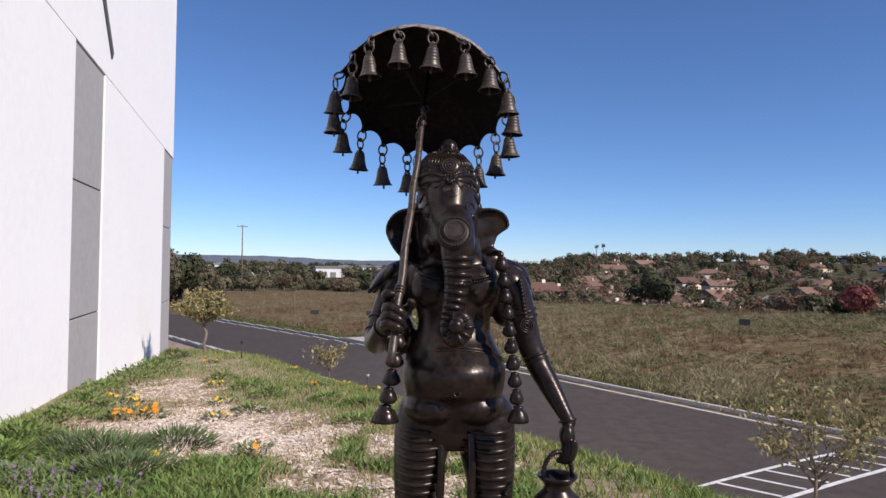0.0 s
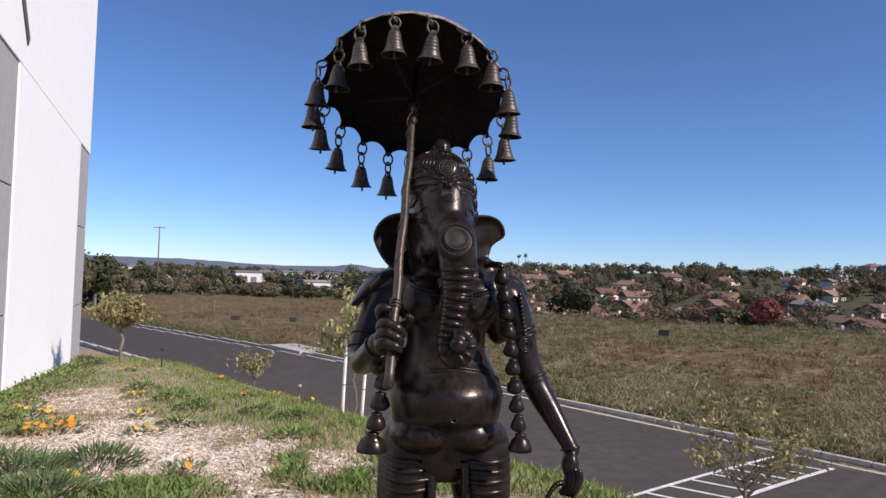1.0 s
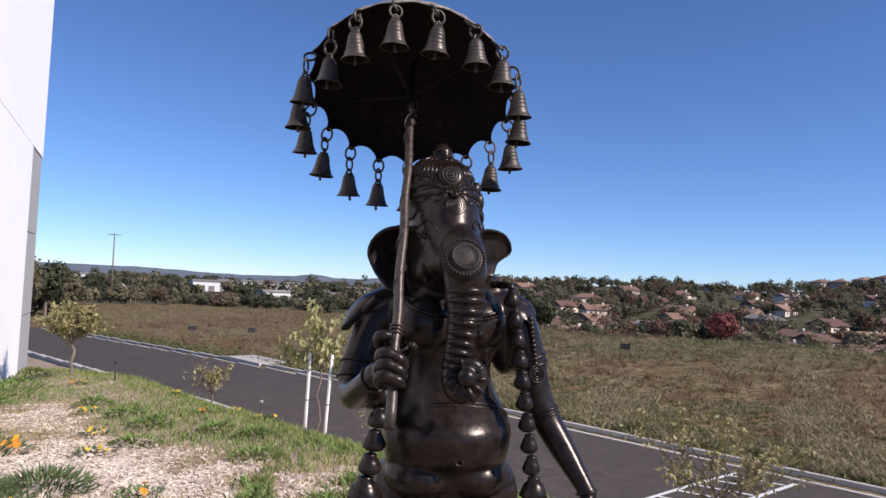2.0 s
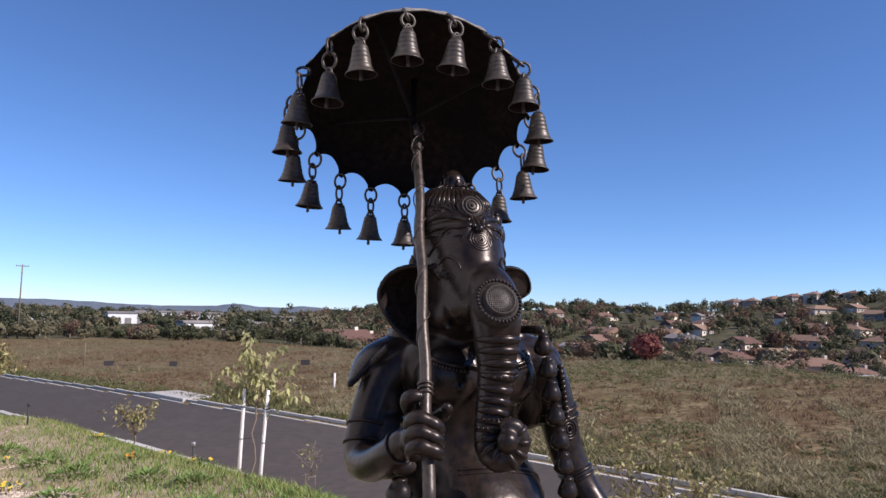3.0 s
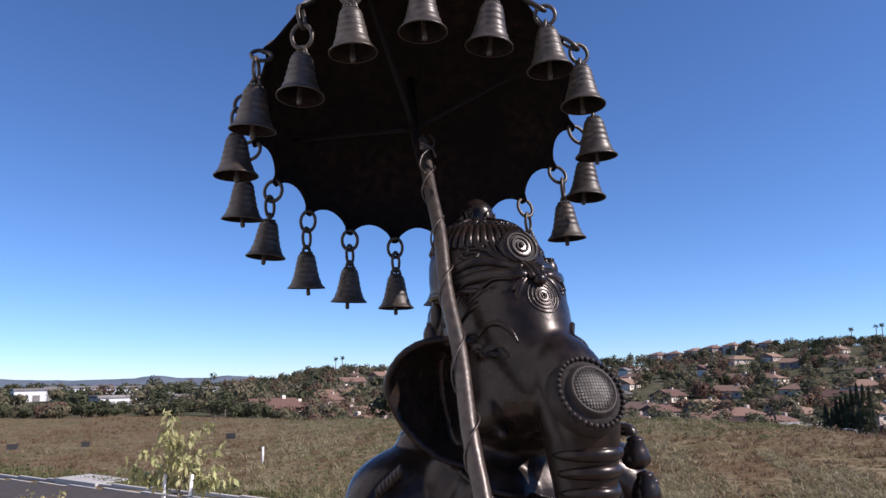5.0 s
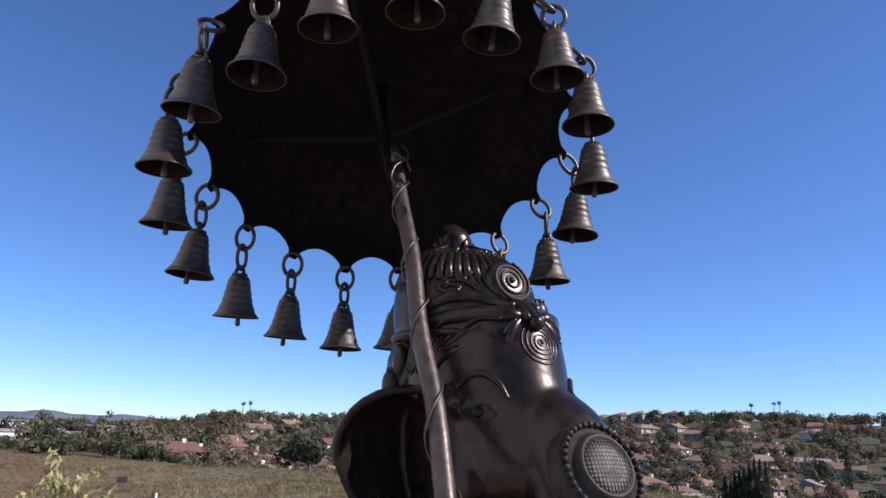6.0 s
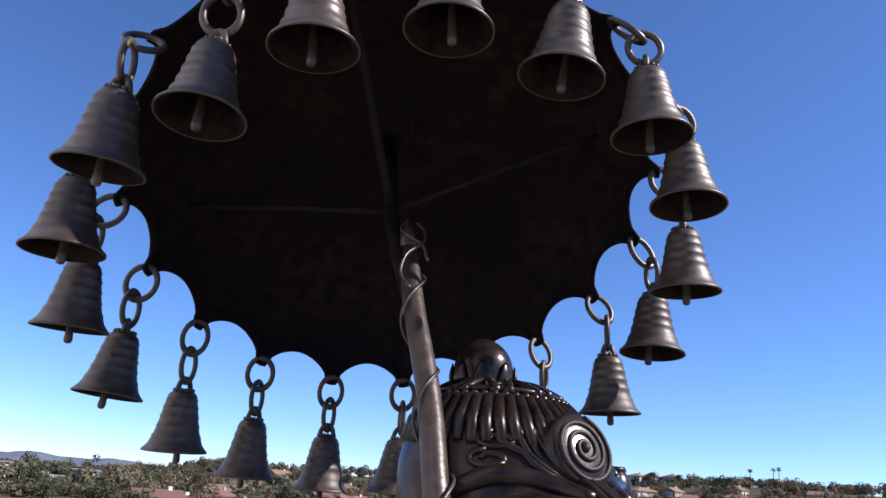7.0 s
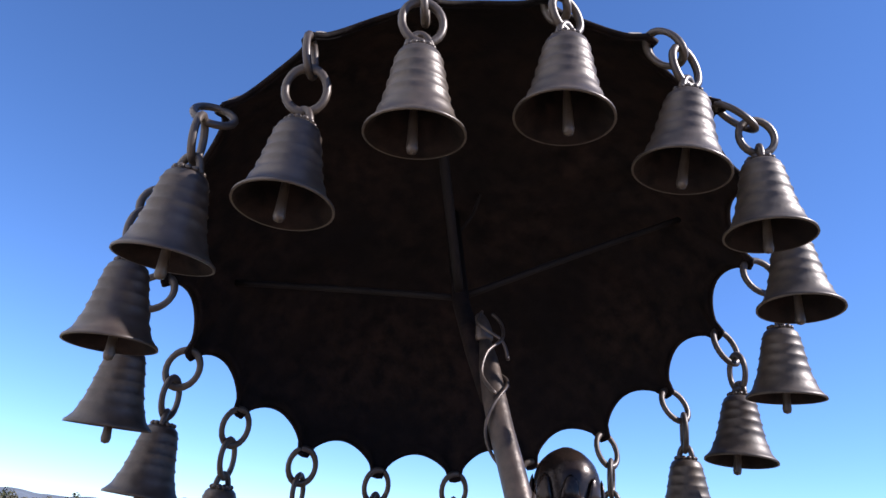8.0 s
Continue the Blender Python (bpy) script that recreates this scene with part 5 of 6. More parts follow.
# ---- young trees ----
def branchy(bm, base, top, r0, r1, wob=0.03, n=8):
    a, b = Vector(base), Vector(top)
    pts = [a.lerp(b, i / (n - 1)) + Vector((rng.normal(0, wob), rng.normal(0, wob), 0)) * math.sin(math.pi * i / (n - 1)) for i in range(n)]
    tube(bm, pts, [r0 + (r1 - r0) * i / (n - 1) for i in range(n)], 8)
    return pts


def leaf_at(bm, p, d, size, wide=0.22):
    s = d.cross(Vector((rng.normal(), rng.normal(), rng.normal()))).normalized()
    w = size * wide
    q = [p, p + d * size * 0.45 + s * w, p + d * size, p + d * size * 0.45 - s * w]
    vs = [bm.verts.new(v) for v in q]
    bm.faces.new(vs)


def young_tree(x, y, height, spread, leaves, size, material, label, fork=0.35, twigs=9, trunk_r=0.03, droop=0.3, low=0.35, name="young_tree"):
    z = ground_z(x, y)
    ob = empty(name, pose(x, y, z))
    bm, lf = bmesh.new(), bmesh.new()
    f0 = Vector((rng.normal(0, 0.03), rng.normal(0, 0.03), height * fork))
    branchy(bm, (0, 0, -0.1), f0, trunk_r, trunk_r * 0.7)
    tips = []
    for k in range(twigs):
        t = 2 * math.pi * k / twigs + rng.uniform(-0.4, 0.4)
        f = rng.uniform(0.45, 1.0)
        top = Vector((spread * f * math.cos(t), spread * f * math.sin(t), height * (low + (1 - low) * rng.uniform(0.35, 1.0) * (1.15 - 0.45 * f))))
        start = Vector((0, 0, -0.1)).lerp(f0, rng.uniform(0.75, 1.0))
        pts = branchy(bm, start, top, trunk_r * 0.5, 0.004, 0.05)
        tips.append(pts)
        for _ in range(3):
            b0 = pts[rng.integers(3, 7)]
            e = b0 + Vector((rng.normal(0, 0.3), rng.normal(0, 0.3), rng.uniform(0.0, 0.35))) * spread
            tips.append(branchy(bm, b0, e, trunk_r * 0.22, 0.003, 0.03, 5))
    part("trunk", bm, TWIG, ob, "thin brown trunk and bare twigs")
    for _ in range(leaves):
        pts = tips[rng.integers(0, len(tips))]
        i = rng.integers(max(1, len(pts) // 3), len(pts))
        p = pts[i] + Vector((rng.normal(0, 0.05), rng.normal(0, 0.05), rng.normal(0, 0.05)))
        d = Vector((rng.normal(), rng.normal(), rng.normal() - droop * 2)).normalized()
        leaf_at(lf, p, d, size * rng.uniform(0.6, 1.3))
    part("crown", lf, material, ob, smooth=False)
    tagged(ob, label, "tree", "young trees along the road")
    return ob


young_tree(5.45, 12.1, 3.1, 1.25, 1500, 0.1, YOUNG_LEAF, "young airy tree with sparse olive leaves beside the road", fork=0.42, twigs=12, trunk_r=0.035, low=0.42)
young_tree(-8.05, 21.5, 2.15, 1.0, 2300, 0.14, YOUNG_LEAF, "young round-crowned olive-leaved tree on the crest", fork=0.45, twigs=11, trunk_r=0.05, low=0.45)
young_tree(-4.4, 22.0, 1.5, 0.65, 480, 0.12, YOUNG_LEAF, "small sparse sapling on the road bank", fork=0.4, twigs=7, trunk_r=0.025, low=0.45, name="sapling")
staked = young_tree(-1.15, 16.2, 3.2, 0.95, 760, 0.17, PALE_LEAF, "sapling with drooping yellow-green leaves between two white stakes", fork=0.55, twigs=6, trunk_r=0.022, droop=0.9, low=0.38, name="sapling")
young_tree(-0.1, 14.0, 1.15, 0.32, 26, 0.08, YOUNG_LEAF, "bare twiggy sapling with few leaves", fork=0.5, twigs=5, trunk_r=0.014, low=0.5, name="sapling")
for x, y, h, lean in ((-1.385, 16.2, 1.75, 0.04), (-0.985, 16.2, 1.85, 0.09)):
    z = ground_z(x, y)
    bm = bmesh.new()
    tube(bm, [(0, 0, -0.3), (lean * 0.3, 0, h * 0.3), (lean * 0.65, 0.01, h * 0.7), (lean, 0, h)], [0.036, 0.035, 0.034, 0.033], 12)
    st = empty("tree_stake", pose(x, y, z))
    part("pole", bm, STAKE_WHITE, st)
    for zz in (0.45 * h, 0.8 * h):
        bm = bmesh.new()
        tube(bm, ring_pts((lean * zz / h, 0, zz), 0.039, (0, 0, 1), 20), 0.008, 6, closed=True)
        tube(bm, [(lean * zz / h, 0, zz), ((-0.985 if x < -1.1 else -1.385) - x, 0.0, zz + 0.02)] if x < -1.1 else [(0, 0, zz), (0.03, 0.03, zz)], 0.006, 6)
        part("tie", bm, RUBBER, st, "black rubber tree tie")
    tagged(st, "whitewashed wooden tree stake with rubber ties", "stake", "tree stakes")
# wire cage round the bare sapling
bm = bmesh.new()
for k in range(3):
    a = 2 * math.pi * k / 3
    tube(bm, [(0.11 * math.cos(a), 0.11 * math.sin(a), -0.1), (0.11 * math.cos(a), 0.11 * math.sin(a), 0.42)], 0.006, 6)
tube(bm, ring_pts((0, 0, 0.4), 0.11, (0, 0, 1), 20), 0.006, 6, closed=True)
cage = obj_from(bm, "plant_cage", TWIG)
cage.matrix_world = pose(-0.1, 14.0, ground_z(-0.1, 14.0))
tagged(cage, "low wire cage round a bare sapling", "plant cage")
# black sprinkler risers
for x, y, h in ((-1.98, 13.9, 0.36), (-6.1, 19.0, 0.48)):
    z = ground_z(x, y)
    ri = empty("sprinkler_riser", pose(x, y, z))
    bm = bmesh.new()
    lathe(bm, [(0.0, -0.1), (0.02, -0.1), (0.02, h - 0.07), (0.0, h - 0.07)], 12, cap=False)
    part("riser_pipe", bm, RUBBER, ri)
    bm = bmesh.new()
    lathe(bm, [(0.0, h - 0.07), (0.032, h - 0.068), (0.036, h - 0.02), (0.03, h), (0.0, h + 0.004)], 14, cap=False)
    part("spray_head", bm, GALV if x > -3 else RUBBER, ri)
    tagged(ri, "black plastic sprinkler riser standing in the grass", "sprinkler", "sprinkler risers")

# ---- the field beyond the road ----
def polar(az, d):
    x, y = d * math.sin(radians(az)), d * math.cos(radians(az))
    return x, y, ground_z(x, y)


def field_spots(n, want):
    out = []
    while len(out) < n:
        az = rng.uniform(-32, 62)
        d = 14 + 140 * rng.uniform(0, 1) ** 1.6
        x, y = d * math.sin(radians(az)), d * math.cos(radians(az))
        s = 0.8 * x + 0.6 * y
        if s < ROAD_FAR + 0.5 or d > table(EDGE, az) + 12:
            continue
        k = want(x, y, az, s, noise.noise((x * 0.045, y * 0.045, 1)) + 0.5 * noise.noise((x * 0.2, y * 0.2, 6)))
        if rng.uniform() < k:
            out.append((x, y, ground_z(x, y), rng.uniform(0.6, 1.4) * (0.75 + d / 90)))
    return out


def streak(x, y):
    """Long uneven drifts of straw that run up the bank away from the road."""
    p, q = 0.5 * x + 0.866 * y, 0.866 * x - 0.5 * y
    return noise.noise((p * 0.05, q * 0.42, 11)) + 0.5 * noise.noise((p * 0.16, q * 0.9, 14))


blades("brown_brush", field_spots(7000, lambda x, y, a, s, g: smoothstep(-0.5, 0.4, g) * (1 - 0.7 * smoothstep(0, 14, a) * (1 - smoothstep(36, 48, s)))), 0.085, 0.014, 1.6, BRUSH_BROWN, "brown dry brush covering the field", "brush", per=7)
blades("straw_streaks", field_spots(7000, lambda x, y, a, s, g: smoothstep(0.1, 0.45, streak(x, y)) * smoothstep(-4, 6, a) * (1 - smoothstep(34, 46, s))), 0.15, 0.024, 1.6, BRUSH_PALE, "pale straw drifts running up the bank beyond the road", "dry grass", per=8)
blades("straw_tufts", field_spots(3000, lambda x, y, a, s, g: smoothstep(0.0, 0.6, -g + 0.2) * (1 - smoothstep(30, 60, s))), 0.12, 0.01, 1.5, BRUSH_PALE, "pale straw tufts on the bank beyond the road", "dry grass", per=7)
blades("green_brush", field_spots(11000, lambda x, y, a, s, g: (0.06 + 0.94 * smoothstep(2, 16, a)) * smoothstep(-0.2, 0.35, -g + 0.15) * (1 - 0.8 * smoothstep(0.1, 0.4, streak(x, y)))), 0.09, 0.022, 1.7, BRUSH_GREEN, "low green brush spreading over the field", "brush", per=8)
blades("straw_clumps", field_spots(900, lambda x, y, a, s, g: (0.1 + 0.9 * smoothstep(-4, 12, a)) * smoothstep(-0.1, 0.5, -g + 0.2) * (1 - smoothstep(40, 90, s))), 0.26, 0.012, 1.3, BRUSH_PALE, "straw-coloured shrubby clumps standing in the field", "brush", per=26)
blades("dark_clumps", field_spots(900, lambda x, y, a, s, g: smoothstep(-0.1, 0.5, g + 0.1)), 0.22, 0.016, 1.3, BRUSH_BROWN, "dark brown shrubby clumps standing in the field", "brush", per=26)
verge = []
for _ in range(4500):
    s, u = ROAD_FAR + 0.3 + abs(rng.normal(0, 1.4)), rng.uniform(-14, 75)
    p = RS * s + RU * u
    verge.append((p.x, p.y, ground_z(p.x, p.y), rng.uniform(0.5, 1.3)))
blades("verge_grass", verge, 0.16, 0.03, 1.2, BRUSH_GREEN, "green verge grass behind the far kerb", "grass", per=3)


# small boards and posts in the field
def field_sign(az, d, w, h, up):
    x, y, z = polar(az, d)
    ob = empty("field_sign", pose(x, y, z, 0, 0, -az))
    bm = bmesh.new()
    box(bm, (-w / 2, -0.02, up), (w / 2, 0.02, up + h), bevel=0.008)
    part("board", bm, RUBBER, ob, smooth=False)
    for e in (-1, 1):
        bm = bmesh.new()
        box(bm, (e * w * 0.4 - 0.035, -0.03, -0.3), (e * w * 0.4 + 0.035, 0.03, up + 0.02), bevel=0.006)
        part("post", bm, TWIG, ob, smooth=False)
    tagged(ob, "small dark board on short wooden posts in the dry field", "sign", "boards in the field")


for az, d, w, h, up in ((-12.9, 68, 0.75, 0.4, 0.35), (-8.7, 66, 0.6, 0.4, 0.3), (0.6, 62, 0.7, 0.42, 0.5), (19.3, 47, 0.62, 0.35, 0.42)):
    field_sign(az, d, w, h, up)
for az, d, h, r, lab in ((-14.45, 72, 2.1, 0.045, "tall thin weathered pole standing in the field"), (2.6, 45, 0.9, 0.07, "short white marker post in the field")):
    x, y, z = polar(az, d)
    bm = bmesh.new()
    lathe(bm, [(0.0, -0.3), (r, -0.3), (r * 0.9, h), (0.0, h + 0.01)], 10, cap=False)
    ob = obj_from(bm, "marker_post", TWIG if h > 1.5 else STAKE_WHITE)
    ob.matrix_world = pose(x, y, z, 2, 1, 0)
    tagged(ob, lab, "post")

# utility pole
x, y, z = polar(-18.48, 165)
up = empty("utility_pole", pose(x, y, z, 0, 0, 25))
bm = bmesh.new()
lathe(bm, [(0.0, -1), (0.17, -1), (0.11, 14.2), (0.0, 14.25)], 12, cap=False)
part("pole", bm, TWIG, up)
for zz, w in ((13.9, 1.15),):
    bm = bmesh.new()
    box(bm, (-w, -0.07, zz - 0.07), (w, 0.07, zz + 0.07), bevel=0.015)
    part("crossarm", bm, TWIG, up)
    for k in (-0.9, -0.35, 0.35, 0.9):
        bm = bmesh.new()
        lathe(bm, [(0.0, zz + 0.07), (0.05, zz + 0.07), (0.06, zz + 0.16), (0.03, zz + 0.22), (0.0, zz + 0.22)], 8, Matrix.Translation((k * w, 0, 0)), cap=False)
        part("insulator", bm, GALV, up)
tagged(up, "wooden utility pole with crossarms beyond the field", "utility pole")


# ---- woods ----
def crown_quads(V, F, c, r, h, count, size):
    """A crown of many small leafy cards in clumps, with gaps and an uneven outline. V: a list of arrays, four corners a card."""
    lumps = rng.normal(0, 0.4, (6, 3)) * (r, r, h * 0.42)
    lp = lumps[np.arange(count) % 6]
    v = rng.normal(0, 1, (count, 3))
    v /= np.linalg.norm(v, axis=1)[:, None]
    p = np.array(c) + lp + v * np.array((r * 0.52, r * 0.52, h * 0.3)) * rng.uniform(0.7, 1.05, (count, 1))
    a = rng.normal(0, 1, (count, 3))
    a -= v * (a * v).sum(1)[:, None] * 0.75
    a /= np.linalg.norm(a, axis=1)[:, None]
    b = np.cross(v, a)
    s = size * rng.uniform(0.6, 1.4, (count, 1))
    V.append(np.stack([p - a * s, p - b * s * 0.7, p + a * s, p + b * s * 0.7], 1).reshape(-1, 3))


def card_mesh(name, V, material):
    P = np.concatenate(V)
    return mesh_obj(name, P.tolist(), np.arange(len(P)).reshape(-1, 4).tolist(), material)


def trunk_tris(V, F, x, y, z, h, r):
    k = len(V)
    for j in (0, 1):
        for i in range(5):
            t = 2 * math.pi * i / 5
            q = r * (1 - 0.4 * j)
            V.append((x + q * math.cos(t), y + q * math.sin(t), z - 0.5 + (h + 0.5) * j))
    for i in range(5):
        F.append((k + i, k + (i + 1) % 5, k + 5 + (i + 1) % 5, k + 5 + i))


woods = {"dark": ([], []), "olive": ([], []), "russet": ([], [])}
trunks = ([], [])


def far_tree(az, d, r, h, kind, count=None):
    x, y, z = polar(az, d)
    V, F = woods[kind]
    n = count or (420 if d < 220 else 210)
    crown_quads(V, F, (x, y, z + h * 0.48), r, h * 0.95, n, r * (0.115 if d < 220 else 0.15))
    trunk_tris(*trunks, x, y, z, h * 0.35, r * 0.09)


def kind_of(red=0.12):
    q = rng.uniform()
    return "russet" if q < red else ("dark" if q < 0.55 else "olive")


for _ in range(120):  # line of trees behind the left part of the field
    az = rng.uniform(-34, 3)
    d = table(EDGE, az) + rng.uniform(14, 60)
    far_tree(az, d, rng.uniform(1.6, 3.4), rng.uniform(2.6, 4.8) * (0.75 if -15 < az < -3 else 1.0), kind_of(0.05))
for _ in range(40):   # nearer, taller clump beside the building
    az = rng.uniform(-34, -21.0)
    d = rng.uniform(110, 165)
    far_tree(az, d, rng.uniform(2.6, 4.5), rng.uniform(5.5, 8.5) - 3.0 * smoothstep(-24, -21, az), "dark" if rng.uniform() < 0.6 else "olive")
for _ in range(430):  # plain with halls
    az, d = rng.uniform(-34, 6), 205 + 430 * rng.uniform(0, 1) ** 0.8
    far_tree(az, d, rng.uniform(2.6, 5.2), rng.uniform(4.0, 6.3) + (3.2 if rng.uniform() < 0.08 else 0), kind_of(0.04))
for _ in range(1450):  # between the houses
    az, d = rng.uniform(1, 62), 0
    d = table(EDGE, az) + 60 + 455 * rng.uniform(0, 1) ** 1.15
    far_tree(az, d, rng.uniform(1.8, 4.4), rng.uniform(3.4, 8.2), kind_of(0.24))
for _ in range(170):  # low trees and shrubs at the foot of the field
    az = rng.uniform(3, 60)
    d = table(EDGE, az) + rng.uniform(26, 70)
    far_tree(az, d, rng.uniform(1.2, 2.8), rng.uniform(1.8, 4.2), kind_of(0.14))
for _ in range(230):  # on the skyline
    az, d = rng.uniform(2, 62), rng.uniform(540, 640)
    far_tree(az, d, rng.uniform(3.0, 6.0), rng.uniform(5.0, 9.5), kind_of(0.03))
for nm, (V, F), m, lab in (("dark_woods", woods["dark"], TREE_DARK, "dark green trees spread over the valley and ridge"), ("olive_woods", woods["olive"], TREE_OLIVE, "olive green trees spread over the valley and ridge"), ("russet_woods", woods["russet"], TREE_RUSSET, "russet autumn trees among the houses")):
    tagged(card_mesh(nm, V, m), lab, "woods", kind="stuff")
tagged(mesh_obj("far_trunks", *trunks, TWIG), "brown trunks of the distant trees", "tree trunks", kind="stuff")


def single_tree(az, d, r, h, material, label, name="tree", count=260, trunk=0.4):
    x, y, z = polar(az, d)
    ob = empty(name, pose(x, y, z))
    V, F = [], []
    crown_quads(V, F, (0, 0, h * (0.62 if trunk else 0.5)), r, h * (0.8 if trunk else 1.0), count, r * 0.09)
    cr = card_mesh("crown", V, material)
    cr.parent = ob
    V, F = [], []
    trunk_tris(V, F, 0, 0, 0, h * max(trunk, 0.3), r * 0.08)
    tr = mesh_obj("trunk", V, F, TWIG)
    tr.parent = ob
    tagged(ob, label, "bush" if name == "bush" else "tree")


single_tree(26.0, 88, 2.6, 3.6, TREE_RED, "round crimson-leaved bush at the field's edge", "bush", 1100, 0.0)
single_tree(28.0, 86, 2.1, 1.9, TREE_OLIVE, "low grey-green bush beside the crimson one", "bush", 800, 0.0)
single_tree(-23.6, 100, 3.2, 7.6, TREE_OLIVE, "tall leafy tree beside the building", count=1300)
single_tree(-22.5, 104, 3.3, 7.6, TREE_DARK, "dark leafy tree beside the building", count=1500)
single_tree(-20.8, 112, 2.6, 5.4, TREE_OLIVE, "olive leafy tree beside the building", count=1100)
single_tree(25.0, 110, 3.4, 6.0, TREE_DARK, "dense dark green tree among the houses", count=1300)
single_tree(13.4, 118, 3.6, 6.4, TREE_DARK, "dense dark green tree behind the field", count=1300)
single_tree(22.8, 112, 3.0, 5.2, TREE_RUSSET, "russet autumn tree among the houses", count=1000)
single_tree(38.95, 560, 5.5, 10.5, TREE_DARK, "single round tree standing on the ridge", count=500)
for az, d, h, r in [(a, d * 1.65, h * 2.3, r * 1.55) for a, d, h, r in ((43.35, 104, 4.6, 0.75), (43.7, 103, 4.2, 0.6), (44.0, 104, 4.9, 0.6), (44.3, 104, 5.2, 0.65), (44.6, 103, 5.4, 0.65), (44.95, 104, 5.8, 0.7), (45.3, 103, 6.3, 0.7), (45.65, 104, 6.2, 0.7), (46.0, 103, 6.0, 0.65), (51.2, 150, 6.0, 0.8))]:
    x, y, z = polar(az, d)
    ob = empty("cypress", pose(x, y, z))
    V, F = [], []
    for i in range(340):
        f = rng.uniform(0, 1)
        t = rng.uniform(0, 2 * math.pi)
        q = r * math.sin(math.pi * (0.12 + 0.88 * f) ** 0.8) * (0.75 + 0.25 * rng.uniform())
        p = np.array((q * math.cos(t), q * math.sin(t), h * f))
        a, b = np.array((-math.sin(t), math.cos(t), 0)) * 0.28, np.array((0.18 * math.cos(t), 0.18 * math.sin(t), 0.8))
        k = len(V)
        V += [tuple(p - a), tuple(p + a), tuple(p + b)]
        F.append((k, k + 1, k + 2))
    cr = mesh_obj("crown", V, F, TREE_DARK)
    cr.parent = ob
    V, F = [], []
    trunk_tris(V, F, 0, 0, 0, h * 0.85, 0.16)
    tr = mesh_obj("trunk", V, F, TWIG)
    tr.parent = ob
    tagged(ob, "narrow dark green cypress standing among the houses", "cypress", "row of cypresses")
for az, d, h in ((47.25, 600, 14), (47.6, 604, 15), (45.77, 600, 13), (8.6, 560, 12), (9.1, 562, 13)):
    x, y, z = polar(az, d)
    ob = empty("palm_tree", pose(x, y, z))
    bm = bmesh.new()
    tube(bm, [(0, 0, -1), (0.1, 0, h * 0.5), (0.2, 0, h)], [0.35, 0.28, 0.25], 7)
    part("trunk", bm, TWIG, ob)
    bm = bmesh.new()
    for k in range(26):
        t, e = 2 * math.pi * k / 13, rng.uniform(-0.9, 0.9)
        d1 = Vector((math.cos(t) * math.cos(e), math.sin(t) * math.cos(e), math.sin(e)))
        s = d1.cross(Vector((0, 0, 1))).normalized() * 0.35
        p = Vector((0.2, 0, h))
        vs = [bm.verts.new(v) for v in (p, p + d1 * 1.2 + s, p + d1 * 2.3 - Vector((0, 0, 0.6)), p + d1 * 1.2 - s)]
        bm.faces.new(vs)
    part("fronds", bm, TREE_DARK, ob, smooth=False)
    tagged(ob, "tall thin palm on the skyline", "palm", "palms on the ridge")


# ---- houses ----
def house_template(w, d, h, rise, hip, roofmat, storeys=1):
    ob = empty("house")
    bm = bmesh.new()
    box(bm, (-w / 2, -d / 2, -3.0), (w / 2, d / 2, h), bevel=0.03)
    if not hip:
        for e in (-1, 1):
            a = [bm.verts.new(v) for v in ((e * w / 2, -d / 2, h), (e * w / 2, d / 2, h), (e * w / 2, 0, h + rise))]
            bm.faces.new(a if e > 0 else a[::-1])
    part("wall", bm, STUCCO_HOUSE, ob, smooth=False)
    bm = bmesh.new()
    o, th = 0.55, 0.22
    rl = w / 2 + o - (d / 2 + o if hip else 0)
    low = [(-w / 2 - o, -d / 2 - o), (w / 2 + o, -d / 2 - o), (w / 2 + o, d / 2 + o), (-w / 2 - o, d / 2 + o)]
    drop = rise * o / (d / 2)
    A = [bm.verts.new((x, y, h - drop + 0.05)) for x, y in low]
    B = [bm.verts.new((x, y, h - drop + 0.05 + th)) for x, y in low]
    R0, R1 = bm.verts.new((-rl, 0, h + rise + 0.05 + th)), bm.verts.new((rl, 0, h + rise + 0.05 + th))
    for i in range(4):
        bm.faces.new((A[i], A[(i + 1) % 4], B[(i + 1) % 4], B[i]))
    bm.faces.new((B[0], B[1], R1, R0))
    bm.faces.new((B[2], B[3], R0, R1))
    bm.faces.new((B[1], B[2], R1))
    bm.faces.new((B[3], B[0], R0))
    bm.faces.new((A[3], A[2], A[1], A[0]))
    roof = part("roof", bm, roofmat, ob, smooth=False)
    bm = bmesh.new()
    box(bm, (w * 0.22, -0.45, h), (w * 0.22 + 0.9, 0.45, h + rise + 0.9), bevel=0.04)
    part("chimney", bm, STUCCO_HOUSE, roof, smooth=False)
    for st in range(storeys):
        zb = 0.9 + st * 2.7
        for k in range(3):
            for side in (-1, 1):
                xx = -w * 0.33 + k * w * 0.33
                win = bmesh.new()
                box(win, (xx - 0.75, side * d / 2 - 0.06, zb), (xx + 0.75, side * d / 2 + 0.06, zb + 1.2), bevel=0.02)
                wo = part("window", win, TRIM, ob, smooth=False)
                win = bmesh.new()
                box(win, (xx - 0.62, side * (d / 2 + 0.03) - 0.045, zb + 0.12), (xx + 0.62, side * (d / 2 + 0.03) + 0.045, zb + 1.08))
                part("pane", win, PANE, wo, smooth=False)
    bm = bmesh.new()
    box(bm, (-w / 2 - 0.05, -d * 0.3, -0.1), (-w / 2 + 0.06, d * 0.2, 2.1), bevel=0.02)
    part("garage_door", bm, TRIM, ob, smooth=False)
    return ob


